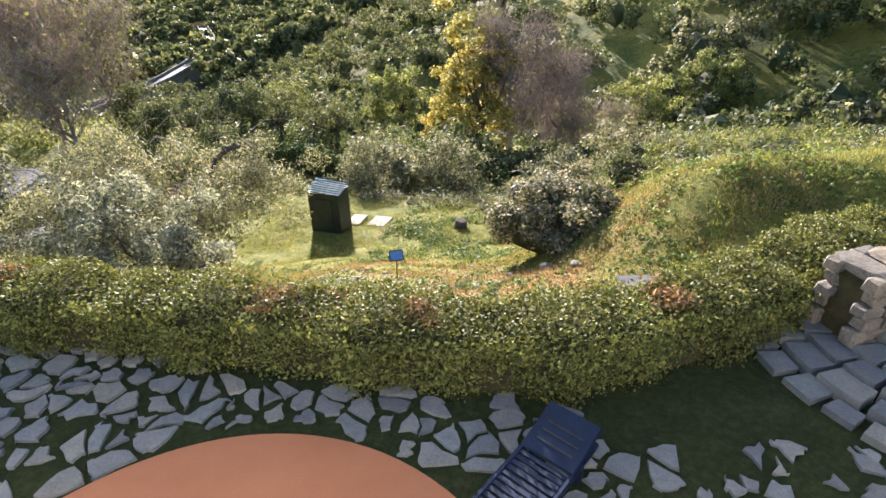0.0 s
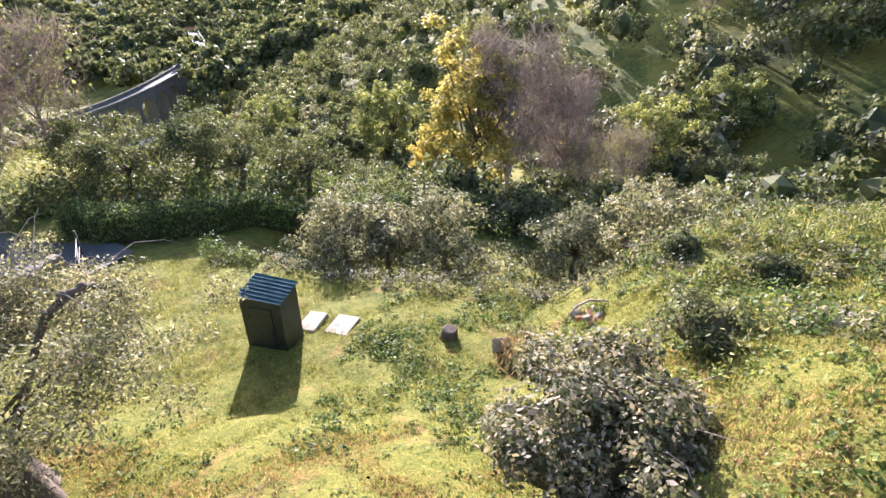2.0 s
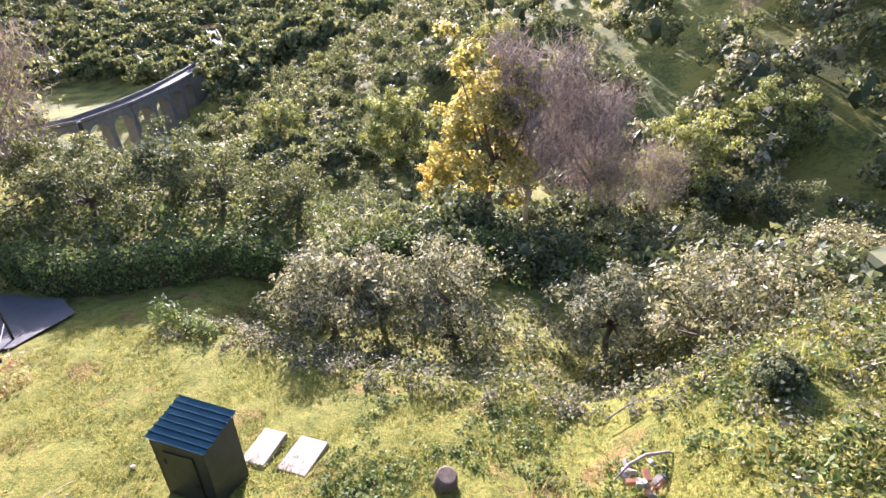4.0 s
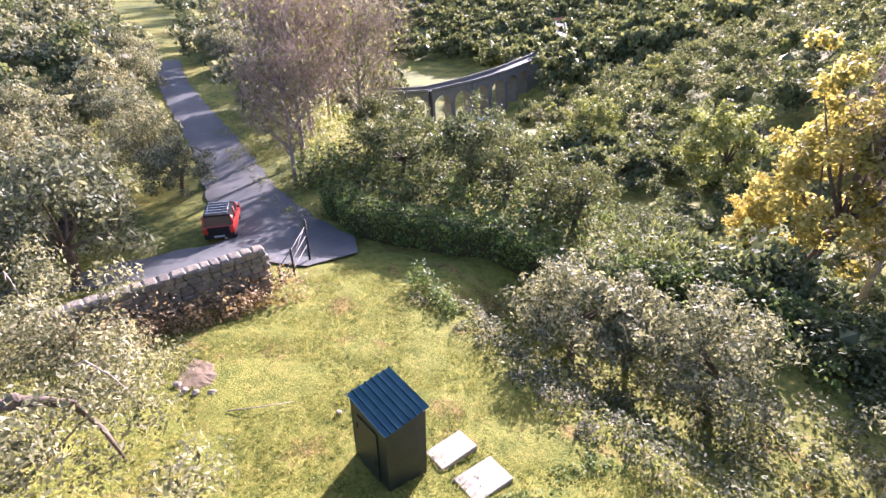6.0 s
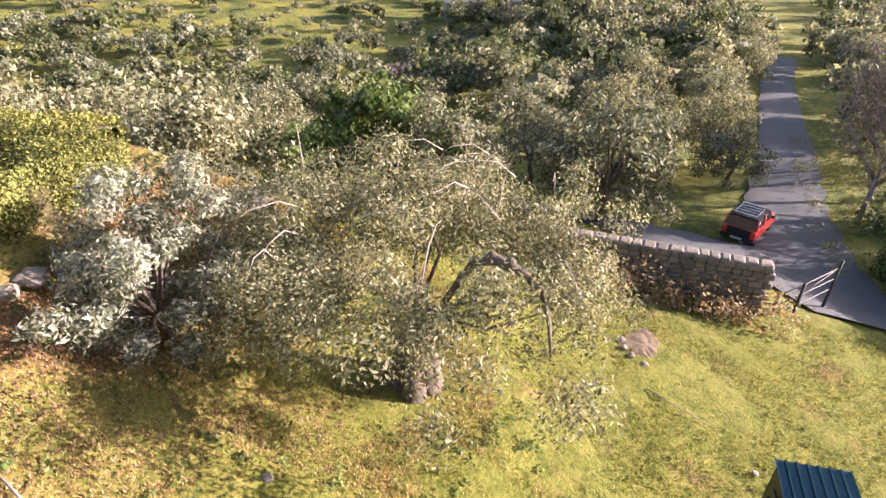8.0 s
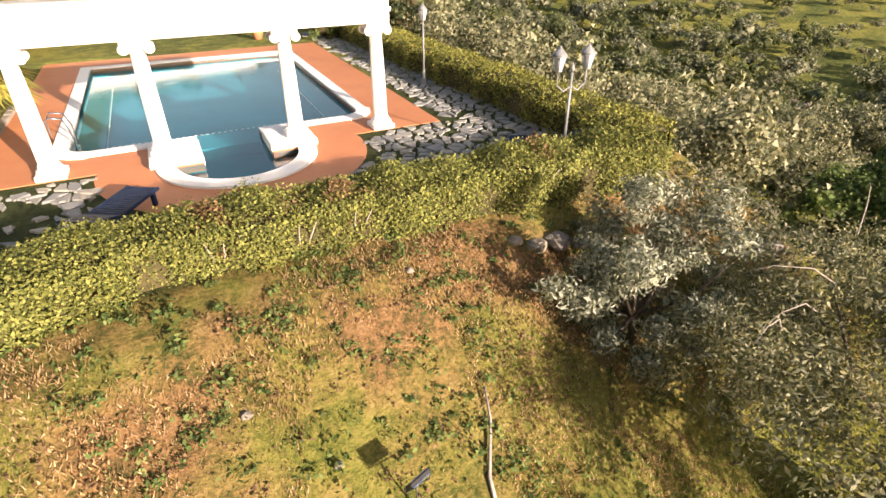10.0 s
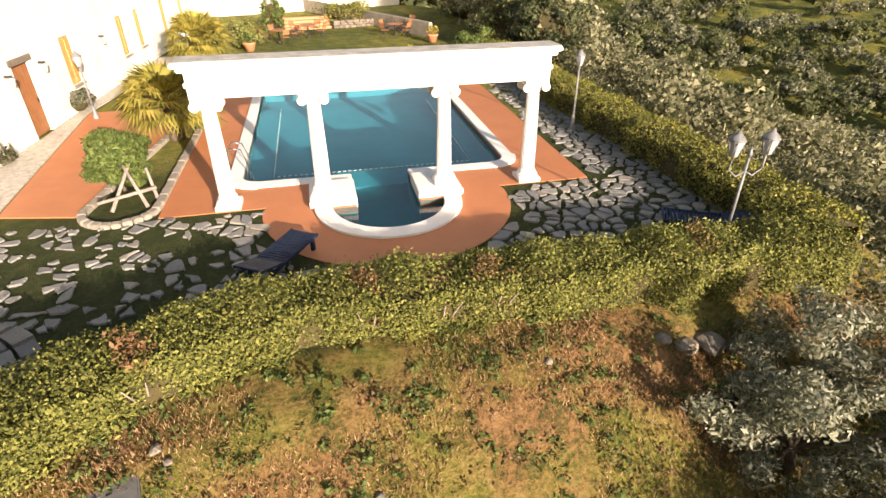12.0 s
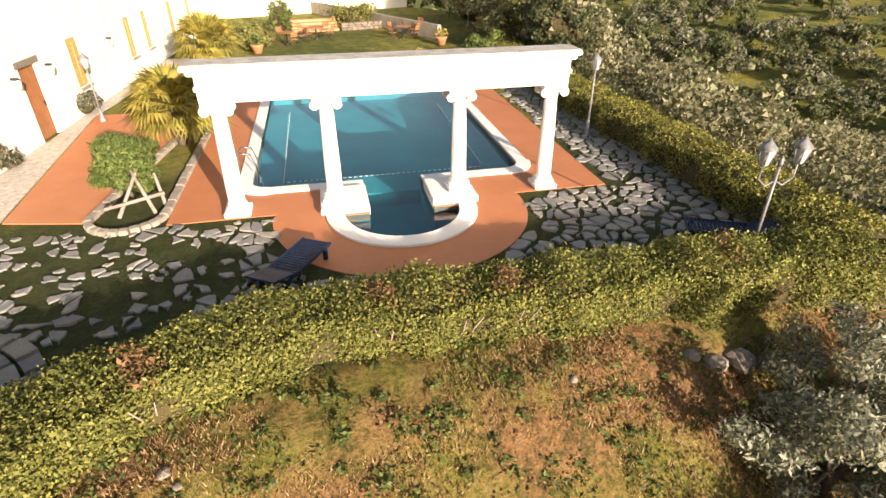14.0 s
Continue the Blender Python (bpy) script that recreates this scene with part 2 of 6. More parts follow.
# ---------------------------------------------------------------- mesh tools
def quick_mesh(name, V, F, mat, smooth=False):
    """A mesh from arrays; all faces have as many corners as F has columns."""
    V, F = np.asarray(V, np.float32), np.asarray(F, np.int32)
    me = bpy.data.meshes.new(name)
    me.vertices.add(len(V))
    me.vertices.foreach_set("co", V.ravel())
    me.loops.add(F.size)
    me.loops.foreach_set("vertex_index", F.ravel())
    me.polygons.add(len(F))
    me.polygons.foreach_set("loop_start", np.arange(0, F.size, F.shape[1], dtype=np.int32))
    if smooth:
        me.polygons.foreach_set("use_smooth", np.ones(len(F), bool))
    me.update(calc_edges=True)
    me.materials.append(mat)
    return me


def part(name, bm, material=None, parent=None, label="", m=None):
    """Links a bmesh, or a mesh, as one object under its thing."""
    if isinstance(bm, bmesh.types.BMesh):
        me = bpy.data.meshes.new(name)
        bm.normal_update()
        bm.to_mesh(me)
        bm.free()
        me.materials.append(material)
    else:
        me = bm
    ob = new(name, me)
    if parent:
        ob.parent = parent
    if m is not None:
        ob.matrix_basis = m
    if label:
        tagged(ob, label)
    return ob


def box(bm, x0, x1, y0, y1, z0, z1, bevel=0.0, m=None):
    made = bmesh.ops.create_cube(bm, size=1.0)["verts"]
    s = Matrix.Translation(((x0 + x1) / 2, (y0 + y1) / 2, (z0 + z1) / 2)) @ Matrix.Diagonal((abs(x1 - x0), abs(y1 - y0), abs(z1 - z0), 1))
    bmesh.ops.transform(bm, matrix=s, verts=made)
    if bevel:
        e = list({e for v in made for e in v.link_edges})
        made = bmesh.ops.bevel(bm, geom=e, offset=bevel, segments=2, affect="EDGES", clamp_overlap=True)["verts"]
        made = list({v for v in made})
    if m is not None:
        todo = {v for v in made}
        for v in list(todo):
            for f in v.link_faces:
                todo.update(f.verts)
        bmesh.ops.transform(bm, matrix=m, verts=list(todo))
    return bm


def boxed(*a, bevel=0.0, m=None):
    return box(bmesh.new(), *a, bevel=bevel, m=m)


def lathe(profile, n=20, bm=None, at=(0, 0, 0)):
    """A turned body from (radius, height) pairs."""
    bm = bm or bmesh.new()
    rings = [[bm.verts.new((at[0] + r * math.cos(2 * math.pi * i / n), at[1] + r * math.sin(2 * math.pi * i / n), at[2] + z)) for i in range(n)] for r, z in profile]
    for a, b in zip(rings, rings[1:]):
        for i in range(n):
            f = bm.faces.new((a[i], a[(i + 1) % n], b[(i + 1) % n], b[i]))
            f.smooth = True
    bm.faces.new(list(reversed(rings[0])))
    bm.faces.new(rings[-1])
    return bm


def tube(bm, pts, radii, n=7):
    """A tapered tube through points."""
    pts = [Vector(p) for p in pts]
    last = None
    for i, p in enumerate(pts):
        d = (pts[min(i + 1, len(pts) - 1)] - pts[max(i - 1, 0)]).normalized()
        a = d.orthogonal().normalized() if abs(d.z) > 0.95 else d.cross(Vector((0, 0, 1))).normalized()
        b = d.cross(a)
        ring = [bm.verts.new(p + radii[i] * (a * math.cos(2 * math.pi * k / n) + b * math.sin(2 * math.pi * k / n))) for k in range(n)]
        if last:
            for k in range(n):
                bm.faces.new((last[k], last[(k + 1) % n], ring[(k + 1) % n], ring[k])).smooth = True
        else:
            bm.faces.new(list(reversed(ring)))
        last = ring
    bm.faces.new(last)
    return bm


def prism(outline, z0, z1, bm=None):
    """A flat outline (x, y) raised from z0 to z1."""
    bm = bm or bmesh.new()
    lo = [bm.verts.new((x, y, z0)) for x, y in outline]
    hi = [bm.verts.new((x, y, z1)) for x, y in outline]
    bm.faces.new(list(reversed(lo)))
    bm.faces.new(hi)
    for i in range(len(lo)):
        j = (i + 1) % len(lo)
        bm.faces.new((lo[i], lo[j], hi[j], hi[i]))
    return bm


def holed(outer, inner, z0, z1):
    """A slab with one hole."""
    bm = bmesh.new()
    for line in (outer, inner):
        vs = [bm.verts.new((x, y, z1)) for x, y in line]
        for i in range(len(vs)):
            bm.edges.new((vs[i], vs[(i + 1) % len(vs)]))
    bmesh.ops.triangle_fill(bm, use_beauty=True, use_dissolve=False, edges=bm.edges[:], normal=(0, 0, 1))
    made = bmesh.ops.extrude_face_region(bm, geom=bm.faces[:])
    bmesh.ops.translate(bm, vec=(0, 0, z0 - z1), verts=[v for v in made["geom"] if isinstance(v, bmesh.types.BMVert)])
    bmesh.ops.recalc_face_normals(bm, faces=bm.faces[:])
    return bm


def unit(v):
    return v / np.maximum(np.linalg.norm(v, axis=1), 1e-6)[:, None]


def leaf_axes(n, up, out, loose):
    """Length and width axes of n leaves; with out given they face outwards, more or less."""
    a = rng.normal(size=(n, 3))
    a[:, 2] += up
    a = unit(a)
    if out is None:
        return a, unit(np.cross(a, rng.normal(size=(n, 3))))
    face = unit(out + loose * rng.normal(size=(n, 3)))
    b = unit(np.cross(face, a))
    return np.cross(b, face), b


def leaves(C, size, wide=0.4, up=0.0, vary=0.35, out=None, loose=0.5):
    """One pointed leaf (a four-cornered blade) at each centre."""
    n = len(C)
    a, b = leaf_axes(n, up, out, loose)
    s = (size * (1 + vary * rng.normal(size=n)).clip(0.4, 2))[:, None]
    V = np.stack([C - a * s * 0.5, C + b * s * wide * 0.5, C + a * s * 0.5, C - b * s * wide * 0.5], 1).reshape(-1, 3)
    return V, np.arange(4 * n).reshape(-1, 4)


def small_leaves(C, size, wide=0.8, out=None, loose=0.5):
    """One three-cornered leaf spray at each centre, for far trees."""
    n = len(C)
    a, b = leaf_axes(n, 0.0, out, loose)
    s = (size * (1 + 0.35 * rng.normal(size=n)).clip(0.4, 2))[:, None]
    return np.stack([C - a * s * 0.5, C + a * s * 0.5, C + b * s * wide], 1).reshape(-1, 3)


def clumps(n, rx, rz, fill=0.55, flat=-0.35):
    """Clump centres over a crown of half-width rx and half-height rz."""
    d = rng.normal(size=(n * 3, 3))
    d /= np.linalg.norm(d, axis=1)[:, None]
    d = d[d[:, 2] > flat][:n]
    r = (fill + (1 - fill) * rng.random(len(d)) ** 0.5)[:, None]
    return d * r * np.array([rx, rx, rz]) * (1 + 0.16 * rng.normal(size=(len(d), 1)))


def cloud(centres, per, spread):
    """Leaf places round clump centres."""
    return facing_cloud(centres, per, spread, np.zeros(3))[0]


def facing_cloud(centres, per, spread, middle):
    """Leaf places round clump centres, and the way out of clump and crown at each."""
    k = np.repeat(np.arange(len(centres)), per)
    d = unit(rng.normal(size=(len(k), 3)))
    off = d * (spread * (0.35 + 0.65 * rng.random(len(k))))[:, None]
    off[:, 2] *= 0.8
    P = centres[k] + off
    return P, unit(d + 0.6 * unit(P - np.asarray(middle)))


# ---------------------------------------------------------------- ground
def sstep(a):
    """Smooth step from 0 to 1."""
    a=np.clip(a,0,1); return a*a*(3-2*a)
PD=[0,.8,2.5,4.5,8.5,10.5,12.5,16.5,20.5,27,40,70,2000]
PZ=[0,-.1,-1.05,-2.1,-4.1,-5.15,-5.8,-6.47,-7.2,-8.6,-9.2,-9.5,-9.5]
EX=[-14,-8.5,-2.3,3,6,9,12,18,25]
EY=[30.5,29.6,26.8,26.0,24.4,24.0,25.5,29.5,34]
def edge_y(x):
    """The lawn's lower edge."""
    return np.interp(x,EX,EY)
def height(x,y):
    x=np.asarray(x,float);y=np.asarray(y,float)
    # terrace edge, then the bank and the lawn below it
    dx=1.5*np.maximum(0,-10.9+.17*np.minimum(y-5,0)-x); dy=np.maximum(0,y-7.6)
    d=np.hypot(dx,dy)
    S=np.interp(d,PD,PZ)
    shift=np.clip((y-17)/9,0,1.4)*3.0
    R=3.2*sstep((x-1.2-shift)/6.0)*sstep((y-8)/5)+.14*np.maximum(0,x-9)*sstep((y-8)/8)
    R*=1-sstep((y-32)/25)
    L=-1.3*np.exp(-((x+7.5)/3.2)**2-((y-13)/3.2)**2)
    S=S+R+L
    # bank at the foot of the lawn
    S=S-(1.8+1.4*sstep((x-5)/4))*sstep((y-edge_y(x)-.6)/2.8)*sstep((x+10.5)/4)
    # side valley: runs north-west, far slope behind it
    q=((x-40)+(y-50))*.7071; s=(-(x-40)+(y-50))*.7071
    zv=-15-36*np.clip(s/240,-.2,1.3)
    k=sstep((-q-10-25*np.clip((s-25)/40,0,1))/28)
    near=zv+(S-zv)*k
    sl=np.interp(s,[-50,30,90,200,400],[.58,.52,.38,.2,.16])
    hill=zv+sl*np.maximum(0,q-6)
    z=np.where(q>-10,np.maximum(near,hill),near)
    # western slope
    p=-.85*x-.53*y
    w=sstep((p-32)/40)*sstep((40-y)/40)
    wz=-19+.125*(p-60)
    z=z*(1-w)+np.maximum(wz,-24)*w
    # hollow under the viaduct
    z=z-11*np.exp(-((x+104)**2+(y-176)**2)/2600)
    # assumed wooded rise behind the house, out of view, for the pool to reflect
    z=z+.32*np.maximum(0,-y-46)*sstep((x+45)/30)
    # far rim
    r=np.hypot(x,y-15)
    z=np.where(r>420,np.maximum(z,-60+.09*(r-420)),z)
    return z

def ground_sheet():
    """One sheet round the lawn, fine in the middle and coarse to the horizon."""
    n = 300
    r = np.concatenate([[0.05], np.arange(0.3, 24, 0.3), 24 * 1.035 ** np.arange(1, 128)])
    ang = np.linspace(0, 2 * np.pi, n, endpoint=False)
    X = -1 + r[:, None] * np.cos(ang)
    Y = 15 + r[:, None] * np.sin(ang)
    Z = height(X, Y)
    near = np.exp(-(r / 60) ** 2)[:, None]
    wob = np.sin(X * 1.7 + 2 * np.sin(Y * 0.9)) * np.sin(Y * 1.3 + 1.5 * np.sin(X * 0.7))
    out = sstep((Y - 7.8) / 2) + sstep((-12.5 - X) / 2)
    Z = Z + 0.07 * wob * near * out.clip(0, 1)
    u, v = (X + 2.16) * 0.988 - (Y - 1.61) * 0.153, (X + 2.16) * 0.153 + (Y - 1.61) * 0.988
    pool = (np.abs(u) < 5.0) & (v < -0.3) & (v > -13) | (np.hypot(u, v - 0.6) < 2.5)
    Z = np.where(pool, -2.4, Z - 0.02)
    V = np.stack([X, Y, Z], -1).reshape(-1, 3)
    i, j = np.meshgrid(np.arange(len(r) - 1), np.arange(n), indexing="ij")
    a, b = i * n + j, i * n + (j + 1) % n
    F = np.stack([a, a + n, b + n, b], -1).reshape(-1, 4)
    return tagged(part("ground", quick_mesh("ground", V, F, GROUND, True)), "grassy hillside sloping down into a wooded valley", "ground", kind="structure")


ground_sheet()


def hz(x, y):
    return float(height(x, y))


def ribbon(name, line, widths, mat, lift, label, category, step=0.7):
    """A road that follows the ground along a line of (x, y)."""
    pts = np.array(line, float)
    seg = np.r_[0, np.cumsum(np.hypot(*np.diff(pts, axis=0).T))]
    s = np.arange(0, seg[-1], step)
    x, y, w = (np.interp(s, seg, c) for c in (pts[:, 0], pts[:, 1], widths))
    for _ in range(6):
        x[1:-1], y[1:-1] = (x[:-2] + 2 * x[1:-1] + x[2:]) / 4, (y[:-2] + 2 * y[1:-1] + y[2:]) / 4
    tx, ty = np.gradient(x), np.gradient(y)
    ln = np.hypot(tx, ty)
    nx, ny = -ty / ln, tx / ln
    rows = []
    mid = height(x, y)
    for k in np.linspace(-1, 1, 7):
        wig = 0.12 * np.sin(s * 2.1 + k * 5) * (abs(k) > 0.9)
        px, py = x + nx * (w / 2 * k + wig), y + ny * (w / 2 * k + wig)
        rows.append(np.stack([px, py, np.maximum(height(px, py), mid - 0.15) + lift + 0.05 * (1 - k * k)], -1))
    V = np.stack(rows, 1).reshape(-1, 3)
    i, j = np.meshgrid(np.arange(len(s) - 1), np.arange(6), indexing="ij")
    a = i * 7 + j
    F = np.stack([a, a + 7, a + 8, a + 1], -1).reshape(-1, 4)
    return tagged(part(name, quick_mesh(name, V, F, mat, True)), label, category, kind="structure")


ROAD = [(-15.4, 30.4), (-17.8, 30.8), (-22, 31.8), (-28, 34.4), (-36, 38.5), (-50, 44.6), (-62, 50), (-75, 57)]
ribbon("road", ROAD, [3.0, 5.2, 5.0, 4.2, 3.8, 3.4, 3.2, 3.2], ASPHALT, 0.07, "narrow worn asphalt lane between olive trees", "road")
ribbon("road", [(-19.5, 30.6), (-20.5, 26.5), (-23, 22.5), (-25, 17)], [4, 3.4, 2.6, 2.4], ASPHALT, 0.05, "branch of the asphalt lane behind the stone wall", "road")

# ---------------------------------------------------------------- pool terrace
# local axes: u along the columns, v towards the hedge
TERRACE = pose(-2.16, 1.61, 0, 0, 0, -8.8)


def to_world(u, v, z=0.0):
    return TERRACE @ Vector((u, v, z))


def arc(cx, cy, r, a0, a1, n):
    return [(cx + r * math.cos(radians(a0 + (a1 - a0) * i / n)), cy + r * math.sin(radians(a0 + (a1 - a0) * i / n))) for i in range(n + 1)]


POOL = [(0.8, -1.3), (3.3, -1.3)] + arc(3.3, -1.75, 0.45, 90, 0, 5)[1:] + [(3.75, -11.7), (-3.75, -11.7)] + arc(-3.3, -1.75, 0.45, 180, 90, 5) + [(-0.8, -1.3), (-0.8, 0.69), (-1.4, 0.7)] + arc(0, 0.7, 1.4, 180, 0, 28)[1:-1] + [(1.4, 0.7), (0.8, 0.69)]
DECK_EDGE = [(3.0, 0.32), (5.5, 0.32), (5.5, -13.6), (-5.6, -13.6), (-5.6, 0.3), (-3.02, 0.3)] + arc(0, 0.6, 3.08, 182, -2, 44)


def pool_terrace():
    deck = part("pool_deck", holed(DECK_EDGE, POOL, -0.25, 0.0), DECK, None, m=TERRACE)
    tagged(deck, "red painted concrete deck round the pool", "deck", kind="structure")
    pool = tagged(new("swimming_pool"), "rectangular swimming pool with a rounded bay and white coping", "pool")
    pool.matrix_basis = TERRACE
    bm = bmesh.new()
    lo = [bm.verts.new((x, y, -1.7)) for x, y in POOL]
    hi = [bm.verts.new((x, y, -0.02)) for x, y in POOL]
    for i in range(len(lo)):
        j = (i + 1) % len(lo)
        bm.faces.new((hi[i], hi[j], lo[j], lo[i]))
    fs = [bm.edges.get((lo[i], lo[(i + 1) % len(lo)])) for i in range(len(lo))]
    bmesh.ops.triangle_fill(bm, use_beauty=True, edges=fs, normal=(0, 0, 1))
    part("basin", bm, POOLBLUE, pool)
    bm = bmesh.new()
    vs = [bm.verts.new((x, y, -0.14)) for x, y in POOL]
    es = [bm.edges.new((vs[i], vs[(i + 1) % len(vs)])) for i in range(len(vs))]
    bmesh.ops.triangle_fill(bm, use_beauty=True, edges=es, normal=(0, 0, 1))
    part("water", bm, WATER, pool, "still teal water").visible_shadow = False
    # white coping: straight runs, round bay, corner pieces
    w, z0, z1 = 0.36, -0.1, 0.05
    for x0, x1, y0, y1 in ((3.75, 3.75 + w, -11.7 - w, -1.6), (-3.75 - w, -3.75, -11.7 - w, -1.6), (-3.75, 3.75, -11.7 - w, -11.7), (0.8, 3.5, -1.3, -1.3 + w), (-3.5, -0.8, -1.3, -1.3 + w)):
        part("coping", boxed(x0, x1, y0, y1, z0, z1, bevel=0.015), MARBLE, pool, "white stone coping")
    for s in (1, -1):
        ring = arc(s * 3.3, -1.75, 0.45 + w + 0.06, 90, 90 - s * 90, 6)
        inn = arc(s * 3.3, -1.75, 0.45, 90 - s * 90, 90, 6)
        o = ring + inn
        part("coping", prism(o if s < 0 else list(reversed(o)), z0, z1 + 0.006), MARBLE, pool, "white stone coping")
    bay = arc(0, 0.7, 1.84, 0, 180, 36) + arc(0, 0.7, 1.4, 180, 0, 36)
    part("coping", prism(bay, z0, z1 + 0.004), MARBLE, pool, "curved white stone coping")
    for s in (1, -1):
        part("plinth", boxed(s * 0.78, s * 1.95, -0.72, 0.62, -0.12, 0.16, bevel=0.02), MARBLE, pool, "white stone plinth under a column")
    # steps and lane line on the pool floor
    for along, x0, x1, y0 in ((True, -2.95, 2.95, -2.55), (False, -9.5, -2.6, -3.0), (False, -9.5, -2.6, 3.0)):
        bm, q = bmesh.new(), x0
        while q < x1:
            box(bm, *((q, q + 0.09, y0 - 0.02, y0 + 0.02) if along else (y0 - 0.015, y0 + 0.015, q, q + 0.07)), -0.75, -0.72)
            q += 0.16
        tagged(part("tile_line", bm, MARBLE, pool), "dotted line of white tiles", kind="stuff")
    part("pool_step", boxed(-3.74, 3.74, -2.5, -1.302, -1.69, -0.76), POOLBLUE, pool, "underwater step")
    for s in (1, -1):
        part("pool_step", boxed(s * 3.06, s * 3.74, -9.5, -2.503, -1.69, -0.76), POOLBLUE, pool, "underwater step")
    # ladder of bent steel tube
    lad = tagged(new("pool_ladder"), "polished steel ladder at the pool's edge", "ladder")
    lad.matrix_basis = TERRACE
    for dy in (0, 0.5):
        part("rail", tube(bmesh.new(), [(4.15, -2.6 + dy, 0.0), (4.15, -2.6 + dy, 0.55), (4.0, -2.6 + dy, 0.75), (3.72, -2.6 + dy, 0.7), (3.62, -2.6 + dy, 0.4), (3.62, -2.6 + dy, -0.9)], [0.022] * 6, 8), STEEL, lad)
    for k in range(3):
        part("rung", boxed(3.56, 3.68, -2.6, -2.1, -0.2 - 0.28 * k, -0.17 - 0.28 * k), STEEL, lad)


pool_terrace()


def column_mesh(kind):
    """Parts of one column with scrolled capital, base at the origin."""
    if kind == "base":
        bm = boxed(-0.3, 0.3, -0.3, 0.3, 0, 0.12, bevel=0.012)
        return lathe([(0.27, 0.12), (0.29, 0.16), (0.27, 0.2), (0.22, 0.23), (0.235, 0.27), (0.2, 0.31)], 24, bm)
    if kind == "shaft":
        n, bm = 40, bmesh.new()
        prof = [(0.195, 0.3), (0.19, 0.9), (0.18, 1.5), (0.165, 2.1), (0.155, 2.42)]
        rings = []
        for r, z in prof:
            rings.append([bm.verts.new(((r - 0.008 * (i % 2)) * math.cos(2 * math.pi * i / n), (r - 0.008 * (i % 2)) * math.sin(2 * math.pi * i / n), z)) for i in range(n)])
        for a, b in zip(rings, rings[1:]):
            for i in range(n):
                bm.faces.new((a[i], a[(i + 1) % n], b[(i + 1) % n], b[i]))
        return bm
    bm = lathe([(0.165, 2.4), (0.19, 2.44), (0.17, 2.47), (0.22, 2.58)], 24)
    for sx in (1, -1):
        for sy in (1, -1):
            tmp = lathe([(0.1, -0.05), (0.115, -0.02), (0.115, 0.02), (0.1, 0.05)], 14)
            bmesh.ops.transform(tmp, matrix=pose(sx * 0.25, sy * 0.2, 2.53, 90, 0, 0), verts=tmp.verts)
            me = bpy.data.meshes.new("scroll")
            tmp.to_mesh(me)
            tmp.free()
            bm.from_mesh(me)
    return box(bm, -0.3, 0.3, -0.27, 0.27, 2.6, 2.72, bevel=0.015)


def pergola():
    thing = tagged(new("colonnade"), "white colonnade of four scrolled columns carrying a long beam", "colonnade")
    thing.matrix_basis = TERRACE
    for i, u in enumerate((-3.9, -1.57, 1.57, 3.9)):
        z = 0.16 if i in (1, 2) else 0.0
        k = 2.72 / 2.72 if z == 0 else (2.72 - z) / 2.72
        m = Matrix.Translation((u, 0, z)) @ Matrix.Diagonal((1, 1, k, 1))
        col = part("column", column_mesh("shaft"), MARBLE, thing, "white fluted column", m)
        part("column_base", column_mesh("base"), MARBLE, col)
        part("capital", column_mesh("capital"), MARBLE, col, "scrolled white capital")
    part("beam", boxed(-4.2, 4.2, -0.27, 0.27, 2.72, 3.3, bevel=0.01), MARBLE, thing, "long white beam with a stepped cornice")
    part("fascia", boxed(-4.24, 4.24, -0.31, 0.31, 2.98, 3.08, bevel=0.01), MARBLE, thing)
    part("cornice", boxed(-4.33, 4.33, -0.33, 0.33, 3.3, 3.4, bevel=0.02), MARBLE, thing)
    part("cornice", boxed(-4.43, 4.43, -0.38, 0.38, 3.4, 3.5, bevel=0.02), MARBLE, thing)
    part("beam_top", boxed(-4.41, 4.41, -0.36, 0.36, 3.5, 3.53, bevel=0.01), GREYTOP, thing, "weathered grey top of the beam")


pergola()


def wall_with_openings(length, high, thick, holes):
    """A wall along +x from the origin with rectangular holes (x0, x1, z0, z1) through it."""
    xs = sorted({0.0, length, *[h[0] for h in holes], *[h[1] for h in holes]})
    bm = bmesh.new()
    for a, b in zip(xs, xs[1:]):
        cut = sorted((h[2], h[3]) for h in holes if h[0] <= a + 1e-6 and h[1] >= b - 1e-6)
        z = 0.0
        for lo, hi in cut + [(high, high)]:
            if lo > z + 1e-6:
                box(bm, a, b, 0, thick, z, lo)
            z = hi
    bmesh.ops.remove_doubles(bm, verts=bm.verts[:], dist=1e-4)
    return bm


